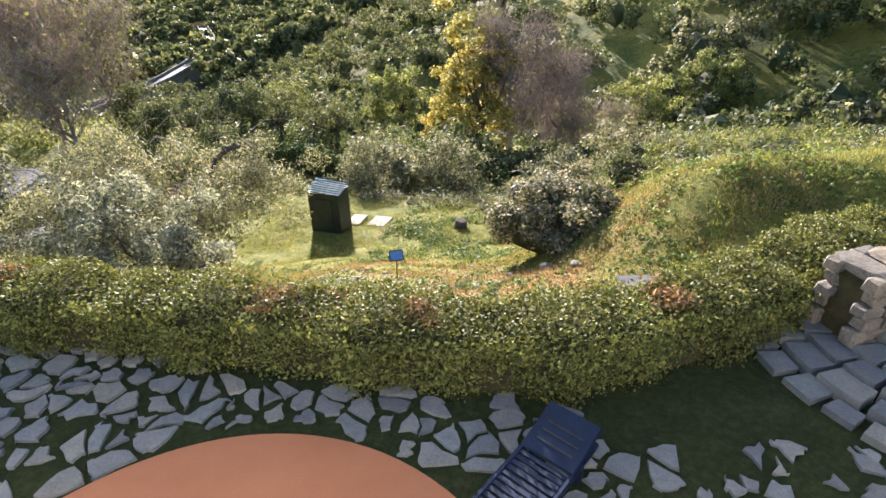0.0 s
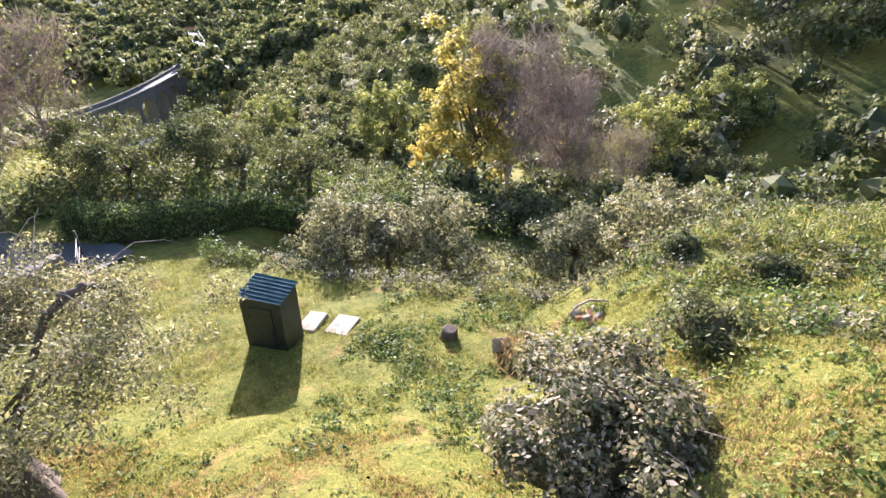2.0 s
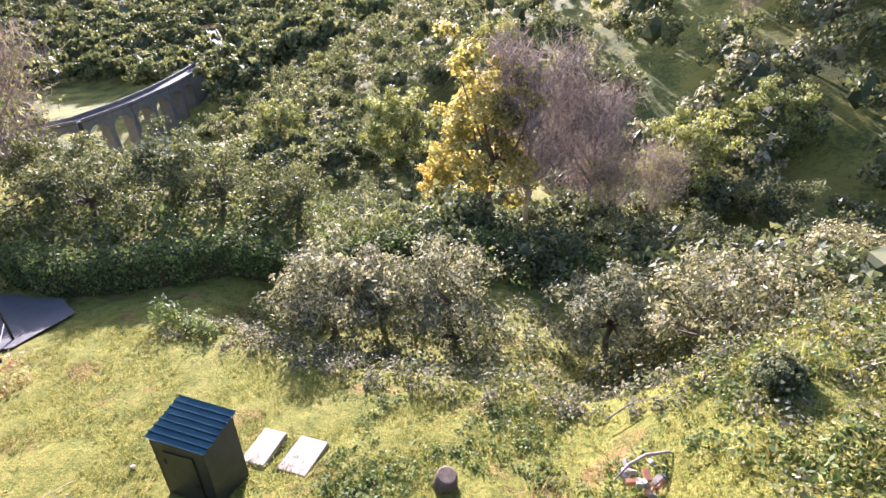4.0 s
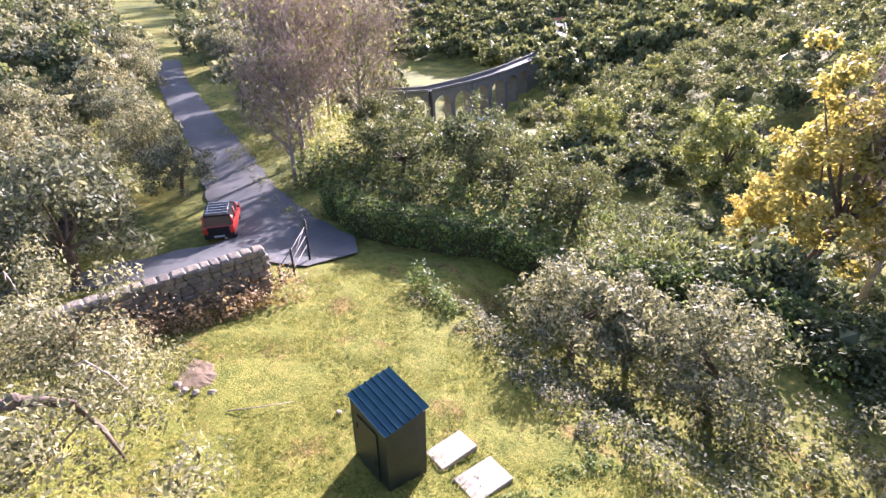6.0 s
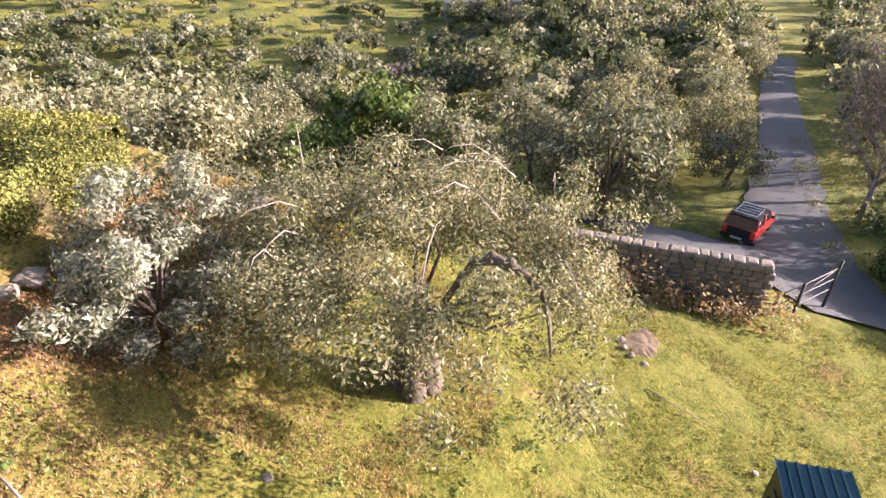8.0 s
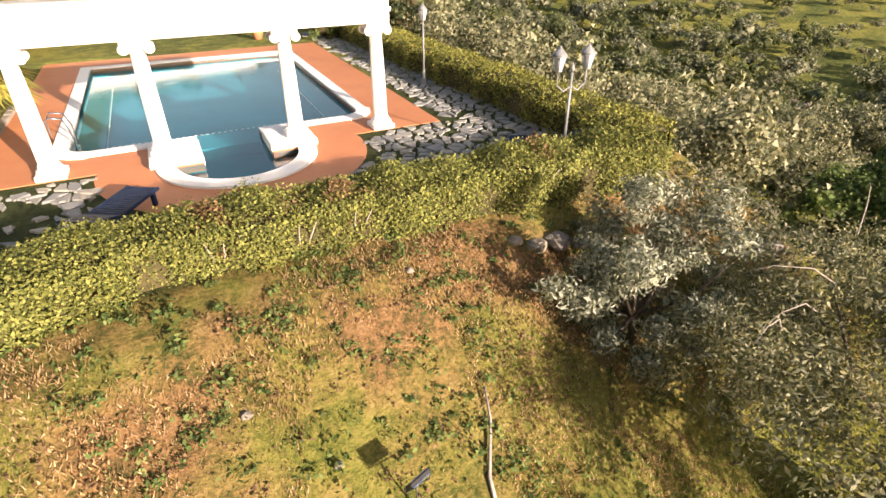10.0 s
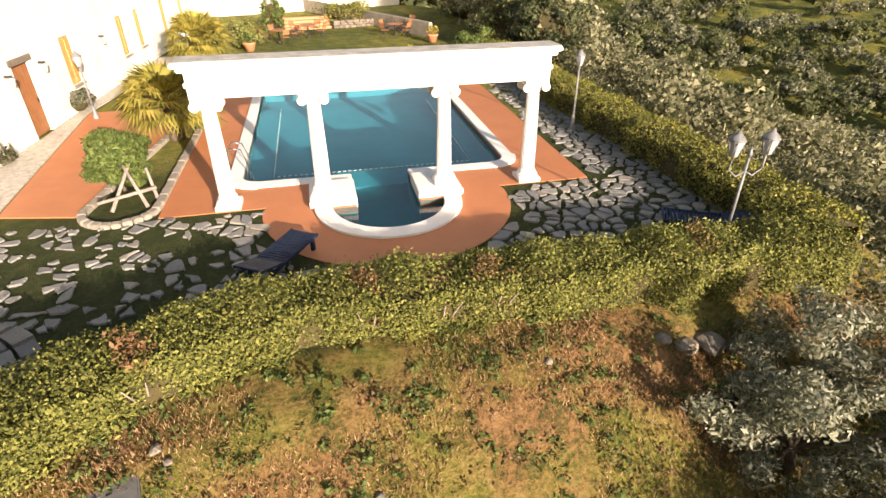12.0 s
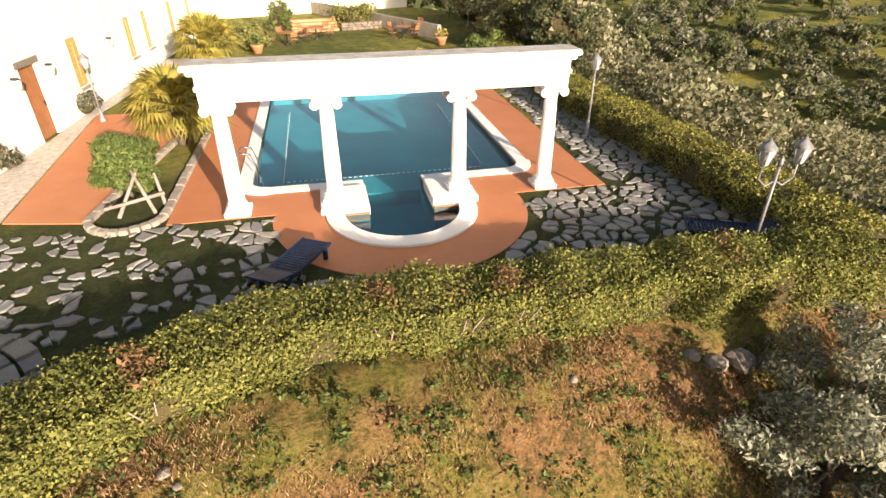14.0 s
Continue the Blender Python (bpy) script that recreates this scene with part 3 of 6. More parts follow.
def house():
    """Long white farmhouse beside the pool; its front runs away from the path."""
    m = pose(7.95, -3.35, 0, 0, 0, -102.5)
    holes = [(3.2, 4.3, 0.0, 2.3), (6.6, 7.5, 0.9, 2.6), (12.2, 13.0, 0.9, 2.6), (14.6, 15.3, 0.9, 2.6), (18.8, 19.6, 0.9, 2.6), (22.5, 23.3, 0.9, 2.6), (8.0, 8.9, 3.9, 5.3), (14.0, 14.9, 3.9, 5.3)]
    h = tagged(new("house"), "long white plastered farmhouse with brown door and ochre shutters", "house")
    h.matrix_basis = m
    part("wall", wall_with_openings(30, 6.4, 0.45, holes), PLASTER, h, "sunlit white plaster wall")
    part("wall", boxed(-0.001, 0.4, 0.452, 8, 0, 6.4), PLASTER, h)
    part("wall", boxed(29.6, 30, 0.452, 8, 0, 6.4), PLASTER, h)
    part("wall", boxed(0, 30, 8.002, 8.4, 0, 6.4), PLASTER, h)
    bm = bmesh.new()
    a = [bm.verts.new(p) for p in ((-0.5, -0.5, 6.4), (30.5, -0.5, 6.4), (30.5, 4.2, 7.9), (-0.5, 4.2, 7.9), (30.5, 8.9, 6.4), (-0.5, 8.9, 6.4))]
    bm.faces.new(a[:4])
    bm.faces.new((a[3], a[2], a[4], a[5]))
    bmesh.ops.solidify(bm, geom=bm.faces[:], thickness=0.15)
    part("roof", bm, TERRACOTTA, h, "terracotta tiled roof")
    for i, (x0, x1, z0, z1) in enumerate(holes):
        if i == 0:
            d = part("door", boxed(x0 + 0.04, x1 - 0.04, 0.1, 0.16, 0.02, z1 - 0.03, bevel=0.01), BROWNDOOR, h, "closed brown plank door")
            for k in range(5):
                xx = x0 + 0.06 + (x1 - x0 - 0.12) * k / 5
                part("plank", boxed(xx, xx + (x1 - x0 - 0.12) / 5 - 0.012, 0.085, 0.1, 0.05, z1 - 0.08), BROWNDOOR, d)
            part("door_handle", boxed(x1 - 0.2, x1 - 0.16, 0.03, 0.085, 1.0, 1.14, bevel=0.008), IRON, d, "black iron handle")
            part("lintel", boxed(x0 - 0.15, x1 + 0.15, -0.03, -0.003, z1, z1 + 0.2, bevel=0.01), RUBBLE, h, "stone lintel over the door")
        else:
            for s in (0, 1):
                xa, xb = (x0 + 0.02, (x0 + x1) / 2 - 0.01) if s == 0 else ((x0 + x1) / 2 + 0.01, x1 - 0.02)
                sh = part("shutter", boxed(xa, xb, 0.06, 0.1, z0 + 0.02, z1 - 0.02, bevel=0.008), OCHRE, h, "closed ochre wooden shutter")
                for k in range(9):
                    zz = z0 + 0.1 + (z1 - z0 - 0.2) * k / 9
                    part("louvre", boxed(xa + 0.05, xb - 0.05, 0.035, 0.06, zz, zz + (z1 - z0 - 0.2) / 9 * 0.7), OCHRE, sh)
            part("sill", boxed(x0 - 0.08, x1 + 0.08, -0.08, -0.003, z0 - 0.09, z0, bevel=0.01), CONCRETE, h)
        part("back_panel", boxed(x0, x1, 0.3, 0.4, z0 + 0.003, z1 - 0.003), BARK, h)
    for x in (2.7, 4.8, 10.0):
        lamp = part("wall_lamp", boxed(x - 0.04, x + 0.04, -0.2, -0.003, 2.1, 2.16), IRON, h, "small wall lantern")
        part("lantern", lathe([(0.05, 1.82), (0.09, 2.02), (0.1, 2.04), (0.03, 2.1)], 6, at=(x, -0.18, 0)), LAMPGLASS, lamp)


house()


# ---------------------------------------------------------------- plants
def tree_thing(name, label, trunk_me, crown_me, crown_label, extra=()):
    t = tagged(new(name), label, "tree")
    part("trunk", trunk_me, None, t)
    part("crown", crown_me, None, t, crown_label)
    for nm, me, lb in extra:
        part(nm, me, None, t, lb)
    return t


def limbs(C, high, r0, n=7, lean=0.3, wind=0.12):
    """A trunk that parts into limbs towards some of the clump centres."""
    bm = bmesh.new()
    fork = Vector((lean * high * 0.25, 0, high * 0.38))
    tube(bm, [(-0.0, 0, -0.35), (0.03, 0.02, 0.0), (lean * high * 0.1, wind, high * 0.2), fork], [r0 * 1.6, r0 * 1.25, r0 * 0.95, r0 * 0.8], n)
    for c in C:
        c = Vector(c)
        q = fork.lerp(c, 0.5) + Vector((rng.normal() * wind, rng.normal() * wind, -0.05 * high))
        tube(bm, [fork - Vector((0, 0, 0.1)), q, c], [r0 * 0.55, r0 * 0.34, r0 * 0.08], 5)
    return bm


def to_me(name, bm, mat):
    me = bpy.data.meshes.new(name)
    bm.normal_update()
    bm.to_mesh(me)
    bm.free()
    me.materials.append(mat)
    return me


def broad_tree(name, label, crown_label, mat, high, rx, nclump, per, size, wide=0.4, r0=0.16, fill=0.5, flat=-0.4, spread=0.3, base=0.42, bark=None, up=0.0):
    rz = high * (1 - base) * 0.55
    C = clumps(nclump, rx, rz, fill, flat) + np.array([0, 0, high - rz])
    P, N = facing_cloud(C, per, spread * rx, (0, 0, high - rz * 1.2))
    V, F = leaves(P, size, wide, up, 0.35, N)
    k = C[rng.choice(len(C), min(14, len(C)), replace=False)]
    return tree_thing(name, label, to_me("trunk", limbs(k, high, r0), bark or BARK), quick_mesh("crown", V, F, mat), crown_label)


def bare_tree(name, label, high, rx, ntwig, mat=None, r0=0.14, leaf=None, leaf_n=0, size=0.12):
    """Tall tree in winter: limbs, upright boughs and a haze of twigs."""
    bm = bmesh.new()
    tube(bm, [(0, 0, -0.3), (0.05, 0, high * 0.3), (0.0, 0.1, high * 0.62), (0.1, 0.0, high * 0.95)], [r0 * 1.3, r0, r0 * 0.6, r0 * 0.12], 7)
    tips = []
    for i in range(34):
        z = high * (0.18 + 0.72 * rng.random())
        a = rng.random() * 6.283
        reach = rx * (0.5 + 0.5 * rng.random()) * (1.1 - 0.7 * abs(z / high - 0.45))
        p = Vector((math.cos(a) * reach, math.sin(a) * reach, min(high, z + reach * 1.25)))
        s = Vector((0.05, 0.05, z * 0.92))
        tube(bm, [s, s.lerp(p, 0.5) - Vector((0, 0, 0.15)), p], [r0 * 0.4, r0 * 0.25, r0 * 0.06], 4)
        tips += [s.lerp(p, f) for f in (0.45, 0.65, 0.8, 0.95)]
    tips = np.array([tuple(t) for t in tips])
    k = rng.integers(0, len(tips), ntwig)
    V, F = leaves(tips[k] + rng.normal(size=(ntwig, 3)) * rx * 0.17, high * 0.075, 0.045, 1.1)
    extra = []
    if leaf:
        k = rng.integers(0, len(tips), leaf_n)
        V2, F2 = leaves(tips[k] + rng.normal(size=(leaf_n, 3)) * rx * 0.13, size, 0.7)
        extra = [("leaves", quick_mesh("leaves", V2, F2, leaf), "thinning autumn leaves")]
    return tree_thing(name, label, to_me("trunk", bm, mat or PALE_BARK), quick_mesh("twigs", V, F, TWIG), "haze of bare twigs", extra)


def plant(ob, x, y, turn=0.0, scale=1.0, sink=0.05, z=None):
    return copy_thing_scaled(ob, x, y, hz(x, y) - sink if z is None else z, turn, scale)


def copy_thing_scaled(ob, x, y, z, turn, scale):
    c = copy_thing(ob, pose(x, y, z, 0, 0, turn))
    c.scale = (scale, scale, scale)
    return c


def put(ob, x, y, turn=0.0, scale=1.0, sink=0.05, z=None):
    ob.matrix_basis = pose(x, y, hz(x, y) - sink if z is None else z, 0, 0, turn)
    ob.scale = (scale, scale, scale)
    return ob


# the great old olive on the bank, with a dead bent limb
def old_olive():
    high, rx = 5.2, 4.2
    C = clumps(150, rx, 1.65, 0.25, -0.8) + np.array([-0.1, 0.2, 3.65])
    C[:, 2] -= 0.05 * (np.hypot(C[:, 0], C[:, 1])) ** 1.6
    P, N = facing_cloud(C, 480, 0.62, (0, 0, 2.0))
    V, F = leaves(P, 0.088, 0.38, 0.3, 0.35, N, 0.7)
    bm = limbs(C[::22], high, 0.115, 10, -0.3, 0.3)
    for k in range(5):
        a = k * 1.256
        tube(bm, [(0.62 * math.cos(a), 0.62 * math.sin(a), -0.5), (0.38 * math.cos(a), 0.38 * math.sin(a), 0.2), (0.2 * math.cos(a) - 0.15, 0.2 * math.sin(a), 1.3)], [0.26, 0.3, 0.24], 7)
    t = tree_thing("olive_tree", "old spreading olive tree with a thick twisted trunk on the bank", to_me("trunk", bm, BARK), quick_mesh("crown", V, F, OLIVE), "open grey-green crown")
    bm = bmesh.new()
    tube(bm, [(0.1, 0.2, 1.7), (0.6, 0.8, 3.1), (0.95, 1.2, 4.0), (1.26, 1.56, 4.25), (1.5, 1.95, 4.2), (1.66, 2.3, 3.95), (1.72, 2.5, 3.3), (1.74, 2.6, 2.5)], [0.08, 0.075, 0.08, 0.1, 0.08, 0.06, 0.04, 0.018], 8)
    for q in ((0.98, 1.22, 4.05), (1.2, 1.5, 4.28), (1.4, 1.8, 4.28)):
        bmesh.ops.create_icosphere(bm, subdivisions=2, radius=0.1, matrix=Matrix.Translation(q))
    part("dead_limb", bm, BARK, t, "dead bent limb standing out of the crown")
    for i in range(22):
        a, r = rng.random() * 6.283, rx * (0.2 + 0.6 * rng.random())
        p = Vector((r * math.cos(a), r * math.sin(a), 4.2 + 0.8 * rng.random()))
        d = Vector((rng.normal(), rng.normal(), 0.3)).normalized()
        part("dead_twig", tube(bmesh.new(), [p, p + d * 0.5 + Vector((0, 0, 0.25)), p + d * 1.1 + Vector((0, 0, 0.2)), p + d * 1.5], [0.014, 0.011, 0.007, 0.003], 4), PALE_BARK, t, "pale bare twig")
    return put(t, -8.0, 15.1, 0, 1.0, 0.15)


old_olive()

olive_near = broad_tree("olive_tree", "young grey-leaved olive tree on a grassy slope", "silvery grey crown with sun put in its colour", SUNLIT_OLIVE, 3.7, 1.5, 64, 360, 0.09, 0.36, 0.08, 0.3, -0.8, 0.24, 0.12)
put(olive_near, -6.5, 10.6, 40, 1.05, 0.75)
olive_mid = [broad_tree("olive_tree", "grey-green olive tree with a short trunk", "rounded grey-green crown", OLIVE, 4.4, 2.35, 60, 140, 0.18, 0.4, 0.15, 0.45, -0.6, 0.28, 0.15) for _ in range(3)]
fig_mid = broad_tree("fig_tree", "broad-leaved fig tree in full leaf", "dense bright green crown", FIG, 4.2, 2.4, 48, 110, 0.2, 0.7, 0.14, 0.5, -0.4, 0.27, 0.25)
oak_mid = [broad_tree("oak_tree", "dark evergreen oak with a dense crown", "dense dark green crown", OAK, 5.0, 2.6, 50, 130, 0.18, 0.5, 0.18, 0.5, -0.6, 0.28, 0.2) for _ in range(2)]
lime_tree = broad_tree("lime_tree", "yellowing broad-leaved tree on the valley side", "dense yellow-green crown", LIME, 12, 5.2, 90, 110, 0.38, 0.6, 0.3, 0.5, -0.7, 0.22, 0.15)
gold_tree = broad_tree("poplar_tree", "tall poplar with golden autumn leaves", "golden yellow crown", GOLD, 13.5, 2.7, 90, 130, 0.22, 0.7, 0.22, 0.3, -0.8, 0.26, 0.12)
winter_tree = bare_tree("bare_tree", "tall leafless tree with a haze of brown twigs", 12, 3.4, 5200)
winter_small = bare_tree("bare_tree", "leafless tree with ivy at its foot", 8.5, 3.2, 4200, None, 0.12, LIME, 700, 0.2)

for i, (x, y, s) in enumerate([(0.5, 33.3, 1.0), (7.3, 31.9, 0.95), (-4.5, 32.9, 1.05), (9.9, 28.2, 0.95), (21.5, 38.5, 1.3), (-2.6, 34.0, 0.85), (13.5, 31, 0.8)]):
    plant(olive_mid[i % 3], x, y, 70 * i, s) if i > 2 else put(olive_mid[i], x, y, 50 * i, s)
put(fig_mid, -24.5, 12.0, 20, 1.3)
put(oak_mid[0], -13.2, 42.5, 0, 0.95)
put(oak_mid[1], -20.5, 41.5, 0, 0.95)
put(lime_tree, -8.0, 90.0, 0, 1.0)
put(gold_tree, 2.6, 55.5, 0, 1.28)
gold_tree.scale = (1.5, 1.5, 1.28)
put(winter_tree, 6.8, 56.5, 0, 1.42)
put(winter_small, -26.0, 37.2, 0, 1.0)
for x, y, s, a in ((-29.5, 41.0, 1.35, 50), (-33, 45, 1.35, 120), (-28, 46, 1.2, 200), (14, 57, 0.9, 30), (19, 60, 0.9, 90), (-36, 50, 1.0, 10), (40, 95, 1.2, 70), (-40, 78, 0.8, 20)):
    plant(winter_small, x, y, a, s)
for x, y, s, a in ((12.5, 58, 1.15, 40), (46, 92, 1.0, 140)):
    plant(winter_tree, x, y, a, s)
plant(gold_tree, -0.5, 57, 100, 0.72)
for x, y, s, a in ((24, 66, 0.8, 0), (34, 70, 0.75, 60), (-30, 104, 0.9, 200), (8, 118, 0.9, 30)):
    plant(lime_tree, x, y, a, s)
for i, (x, y, s) in enumerate([(-9.0, 43.5, 0.85), (-16.8, 44.0, 1.05), (-24.5, 45, 1.0), (-5, 46, 0.7), (14, 50, 0.9), (20, 49, 0.9), (28, 56, 1.1), (27, 46, 0.9)]):
    plant(oak_mid[i % 2], x, y, 47 * i, s)
for i, (x, y, s) in enumerate([(-22.5, 22.4, 1.3), (-30.75, 32.0, 0.85), (-21.6, 15.6, 1.15), (-27, 24, 1.1), (-30, 20, 1.0), (-33, 27, 1.1), (-36, 33, 1.0), (-40, 27, 1.1), (-38, 20, 1.0), (-44, 36, 1.0), (-47, 30, 1.2), (-52, 38, 1.1), (-58, 44, 1.1), (-45, 51, 1.2), (-52, 57, 1.1), (-60, 57, 1.1), (-66, 48, 1.2), (-56, 33, 1.1)]):
    plant(olive_mid[i % 3], x, y, 61 * i, s)
for x, y, s, a in ((-22.5, 13.8, 0.9, 200), (-27, 9.5, 1.0, 90), (-28.5, 14.5, 1.0, 310), (-21, 9.0, 0.8, 120)):
    plant(fig_mid, x, y, a, s)


def ball():
    bm = bmesh.new()
    bmesh.ops.create_icosphere(bm, subdivisions=1, radius=1.0)
    V = np.array([tuple(v.co) for v in bm.verts])
    F = np.array([[v.index for v in f.verts] for f in bm.faces])
    bm.free()
    return V, F


BALL, BALL_FACES = ball()


def woods(name, label, n, spot, mats_scale, mat, size, per, rx, high, seed):
    """Many far trees as one mass of leaf clumps over the slope."""
    g = np.random.default_rng(seed)
    Vs, k = [], 0
    for x, y in spot(g, n):
        s = mats_scale * (0.7 + 0.6 * g.random())
        at = np.array([x, y, hz(x, y) + high * 0.55 * s])
        C = clumps(11, rx * s, high * 0.42 * s, 0.5, -0.5)
        P, N = facing_cloud(C, per, rx * s * 0.4, (0, 0, -high * 0.15 * s))
        Vs.append(small_leaves(P + at, size * s, 0.8, N, 0.7))
        if size < 0.3:
            continue
        # hidden ball added in each crown to stop light passing through
        core = BALL * np.array([rx * s * 0.42, rx * s * 0.42, high * 0.25 * s]) * (0.8 + 0.4 * g.random((len(BALL), 1)))
        Vs.append((core + at)[BALL_FACES].reshape(-1, 3))
    V = np.concatenate(Vs)
    ob = part(name, quick_mesh(name, V, np.arange(len(V)).reshape(-1, 3), mat))
    return tagged(ob, label, "woods", kind="stuff")


def hill_spots(q0, q1, s0, s1):
    def f(g, n):
        q, s = q0 + (q1 - q0) * g.random(n) ** 1.15, s0 + (s1 - s0) * g.random(n)
        return np.stack([40 + (q - s) * 0.7071, 50 + (q + s) * 0.7071], -1)
    return f


def west_spots(x0, x1, y0, y1, keep=None):
    def f(g, n):
        P = np.stack([x0 + (x1 - x0) * g.random(n), y0 + (y1 - y0) * g.random(n)], -1)
        return P[keep(P)] if keep else P
    return f


woods("woods", "evergreen oak woods on the far valley side", 520, hill_spots(4, 130, -70, 190), 0.95, OAK, 0.44, 50, 3.4, 7.0, 1)
woods("woods", "paler trees scattered through the far woods", 260, hill_spots(2, 130, -60, 190), 0.85, OLIVE, 0.5, 48, 3.0, 6.5, 2)
woods("woods", "yellowing trees scattered through the far woods", 60, hill_spots(2, 100, -60, 190), 0.85, LIME, 0.5, 48, 3.0, 6.5, 12)
woods("woods", "dark oaks high on the shaded hillside", 170, hill_spots(20, 150, -95, 15), 1.0, OAK, 0.5, 46, 3.4, 7.0, 51)
woods("woods", "distant woods beyond the viaduct", 420, hill_spots(20, 190, 190, 470), 1.6, OAK, 0.95, 26, 3.4, 7.0, 3)
woods("woods", "distant woods on the near bank of the valley", 150, hill_spots(-80, -30, 215, 360), 1.2, OAK, 0.8, 26, 3.4, 6.0, 13)
woods("scrub", "olive scrub on the slope below the terrace", 165, west_spots(-44, -14.5, -45, 7), 0.78, OLIVE, 0.2, 125, 2.6, 5.0, 4)
woods("scrub", "olives and oaks on the western hillside", 620, west_spots(-190, -44, -150, 30), 0.52, OLIVE, 0.6, 20, 2.5, 3.8, 5)
woods("scrub", "dark oaks on the western hillside", 110, west_spots(-230, -40, -150, 30), 0.85, OAK, 0.6, 28, 2.8, 4.5, 6)
woods("scrub", "dense olives on the near western hillside", 190, west_spots(-105, -36, -95, 16), 0.85, OLIVE, 0.42, 46, 2.8, 4.4, 21)
woods("scrub", "dark oaks among the olives on the hillside", 110, west_spots(-105, -38, -95, 16), 0.85, OAK, 0.42, 46, 3.0, 4.8, 22)
woods("scrub", "trees below the arches of the viaduct", 40, west_spots(-102, -70, 120, 160), 0.6, OAK, 0.42, 40, 3.0, 5.0, 31)
woods("woods", "dark woods on the hills beyond the valley", 420, west_spots(-430, -190, 290, 580), 1.9, OAK, 0.9, 24, 3.6, 5.0, 41)
woods("scrub", "brown leafless thickets on the western hillside", 26, west_spots(-75, -55, -20, 12), 0.9, TWIG, 0.45, 50, 2.8, 4.5, 15)
woods("woods", "trees along the lane to the valley", 180, west_spots(-150, -45, 35, 75, lambda P: np.abs(P[:, 1] - 57 + 0.45 * (P[:, 0] + 75)) > 5), 0.9, OLIVE, 0.5, 42, 2.8, 5.0, 8)
woods("woods", "woods down the gully to the valley floor", 45, hill_spots(-34, 3, 70, 90), 0.9, OAK, 0.6, 40, 3.0, 5.0, 19)
beside_lane = lambda P: np.abs(P[:, 1] - 57 + 0.48 * (P[:, 0] + 75)) > 6
woods("woods", "dark oaks above and below the lane", 190, west_spots(-175, -42, 12, 112, beside_lane), 0.9, OAK, 0.42, 44, 3.0, 5.0, 33)
woods("woods", "pale olives above and below the lane", 90, west_spots(-130, -40, 12, 60, beside_lane), 0.9, OLIVE, 0.38, 46, 2.8, 4.6, 34)
woods("scrub", "thicket filling the gully below the lane", 170, hill_spots(-34, 3, -30, 75), 0.8, OAK, 0.36, 60, 2.6, 4.0, 9)
# added so the pool mirrors trees instead of open sky
woods("woods", "trees on the rise behind the house", 70, west_spots(-40, 40, -75, -44), 1.3, OAK, 0.8, 26, 3.2, 7.0, 14)


def hedge(name, label, line, width, high, n, mat, size=0.11, base=None, core=True, wob=0.12):
    """A clipped hedge: a dark sheet for the shade inside, a skin of leaves outside."""
    pts = np.array(line, float)
    seg = np.r_[0, np.cumsum(np.hypot(*np.diff(pts, axis=0).T))]
    s = np.arange(0, seg[-1] + 0.01, 0.25)
    x, y = np.interp(s, seg, pts[:, 0]), np.interp(s, seg, pts[:, 1])
    for _ in range(8):
        x[1:-1], y[1:-1] = (x[:-2] + 2 * x[1:-1] + x[2:]) / 4, (y[:-2] + 2 * y[1:-1] + y[2:]) / 4
    tx, ty = np.gradient(x), np.gradient(y)
    ln = np.hypot(tx, ty)
    nx, ny = -ty / ln, tx / ln
    gz = height(x, y) if base is None else np.full(len(x), base)
    thing = tagged(new(name), label, "hedge")
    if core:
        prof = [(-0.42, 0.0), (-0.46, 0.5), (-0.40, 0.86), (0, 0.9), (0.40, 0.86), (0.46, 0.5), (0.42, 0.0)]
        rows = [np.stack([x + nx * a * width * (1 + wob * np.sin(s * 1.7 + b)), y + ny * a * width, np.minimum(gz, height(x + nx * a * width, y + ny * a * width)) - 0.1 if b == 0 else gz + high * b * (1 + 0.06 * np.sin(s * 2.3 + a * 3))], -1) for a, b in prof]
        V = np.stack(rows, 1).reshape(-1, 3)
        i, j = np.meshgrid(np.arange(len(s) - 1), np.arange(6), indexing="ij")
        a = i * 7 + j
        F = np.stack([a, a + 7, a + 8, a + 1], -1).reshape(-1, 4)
        part("inner_growth", quick_mesh("inner_growth", V, F, CORE), CORE, thing, "dark core sheet for the shade inside")
    # leaves over top and sides
    k = rng.random(n) * seg[-1]
    X, Y, NX, NY, G = (np.interp(k, s, c) for c in (x, y, nx, ny, gz))
    edge = rng.random(n) * (1 + 2 * high / width)
    top = edge < 1
    side = np.where(edge < 1 + high / width, 1, -1)
    off = np.where(top, (edge - 0.5) * width, side * width * 0.5)
    hh = np.where(top, high, high * (0.06 + 0.94 * rng.random(n) ** 0.8))
    lump = 0.09 * np.sin(k * 2.3) + 0.07 * np.sin(k * 5.1 + 1) + wob * rng.normal(size=n) * 0.6
    r = np.hypot(off / (width / 2), 0)
    hh = hh - np.where(top, 0.13 * r ** 4, 0) + np.where(top, lump, 0)
    off = off + np.where(top, 0, side * lump)
    C = np.stack([X + NX * off, Y + NY * off, G + hh + 0.03 * rng.normal(size=n)], -1)
    out = np.stack([np.where(top, 0, NX * side), np.where(top, 0, NY * side), np.where(top, 1.0, 0.35)], -1)
    V, F = leaves(C, size, 0.6, 0.2, 0.35, out, 0.75)
    part("leaves", quick_mesh("leaves", V, F, mat), None, thing)
    return thing


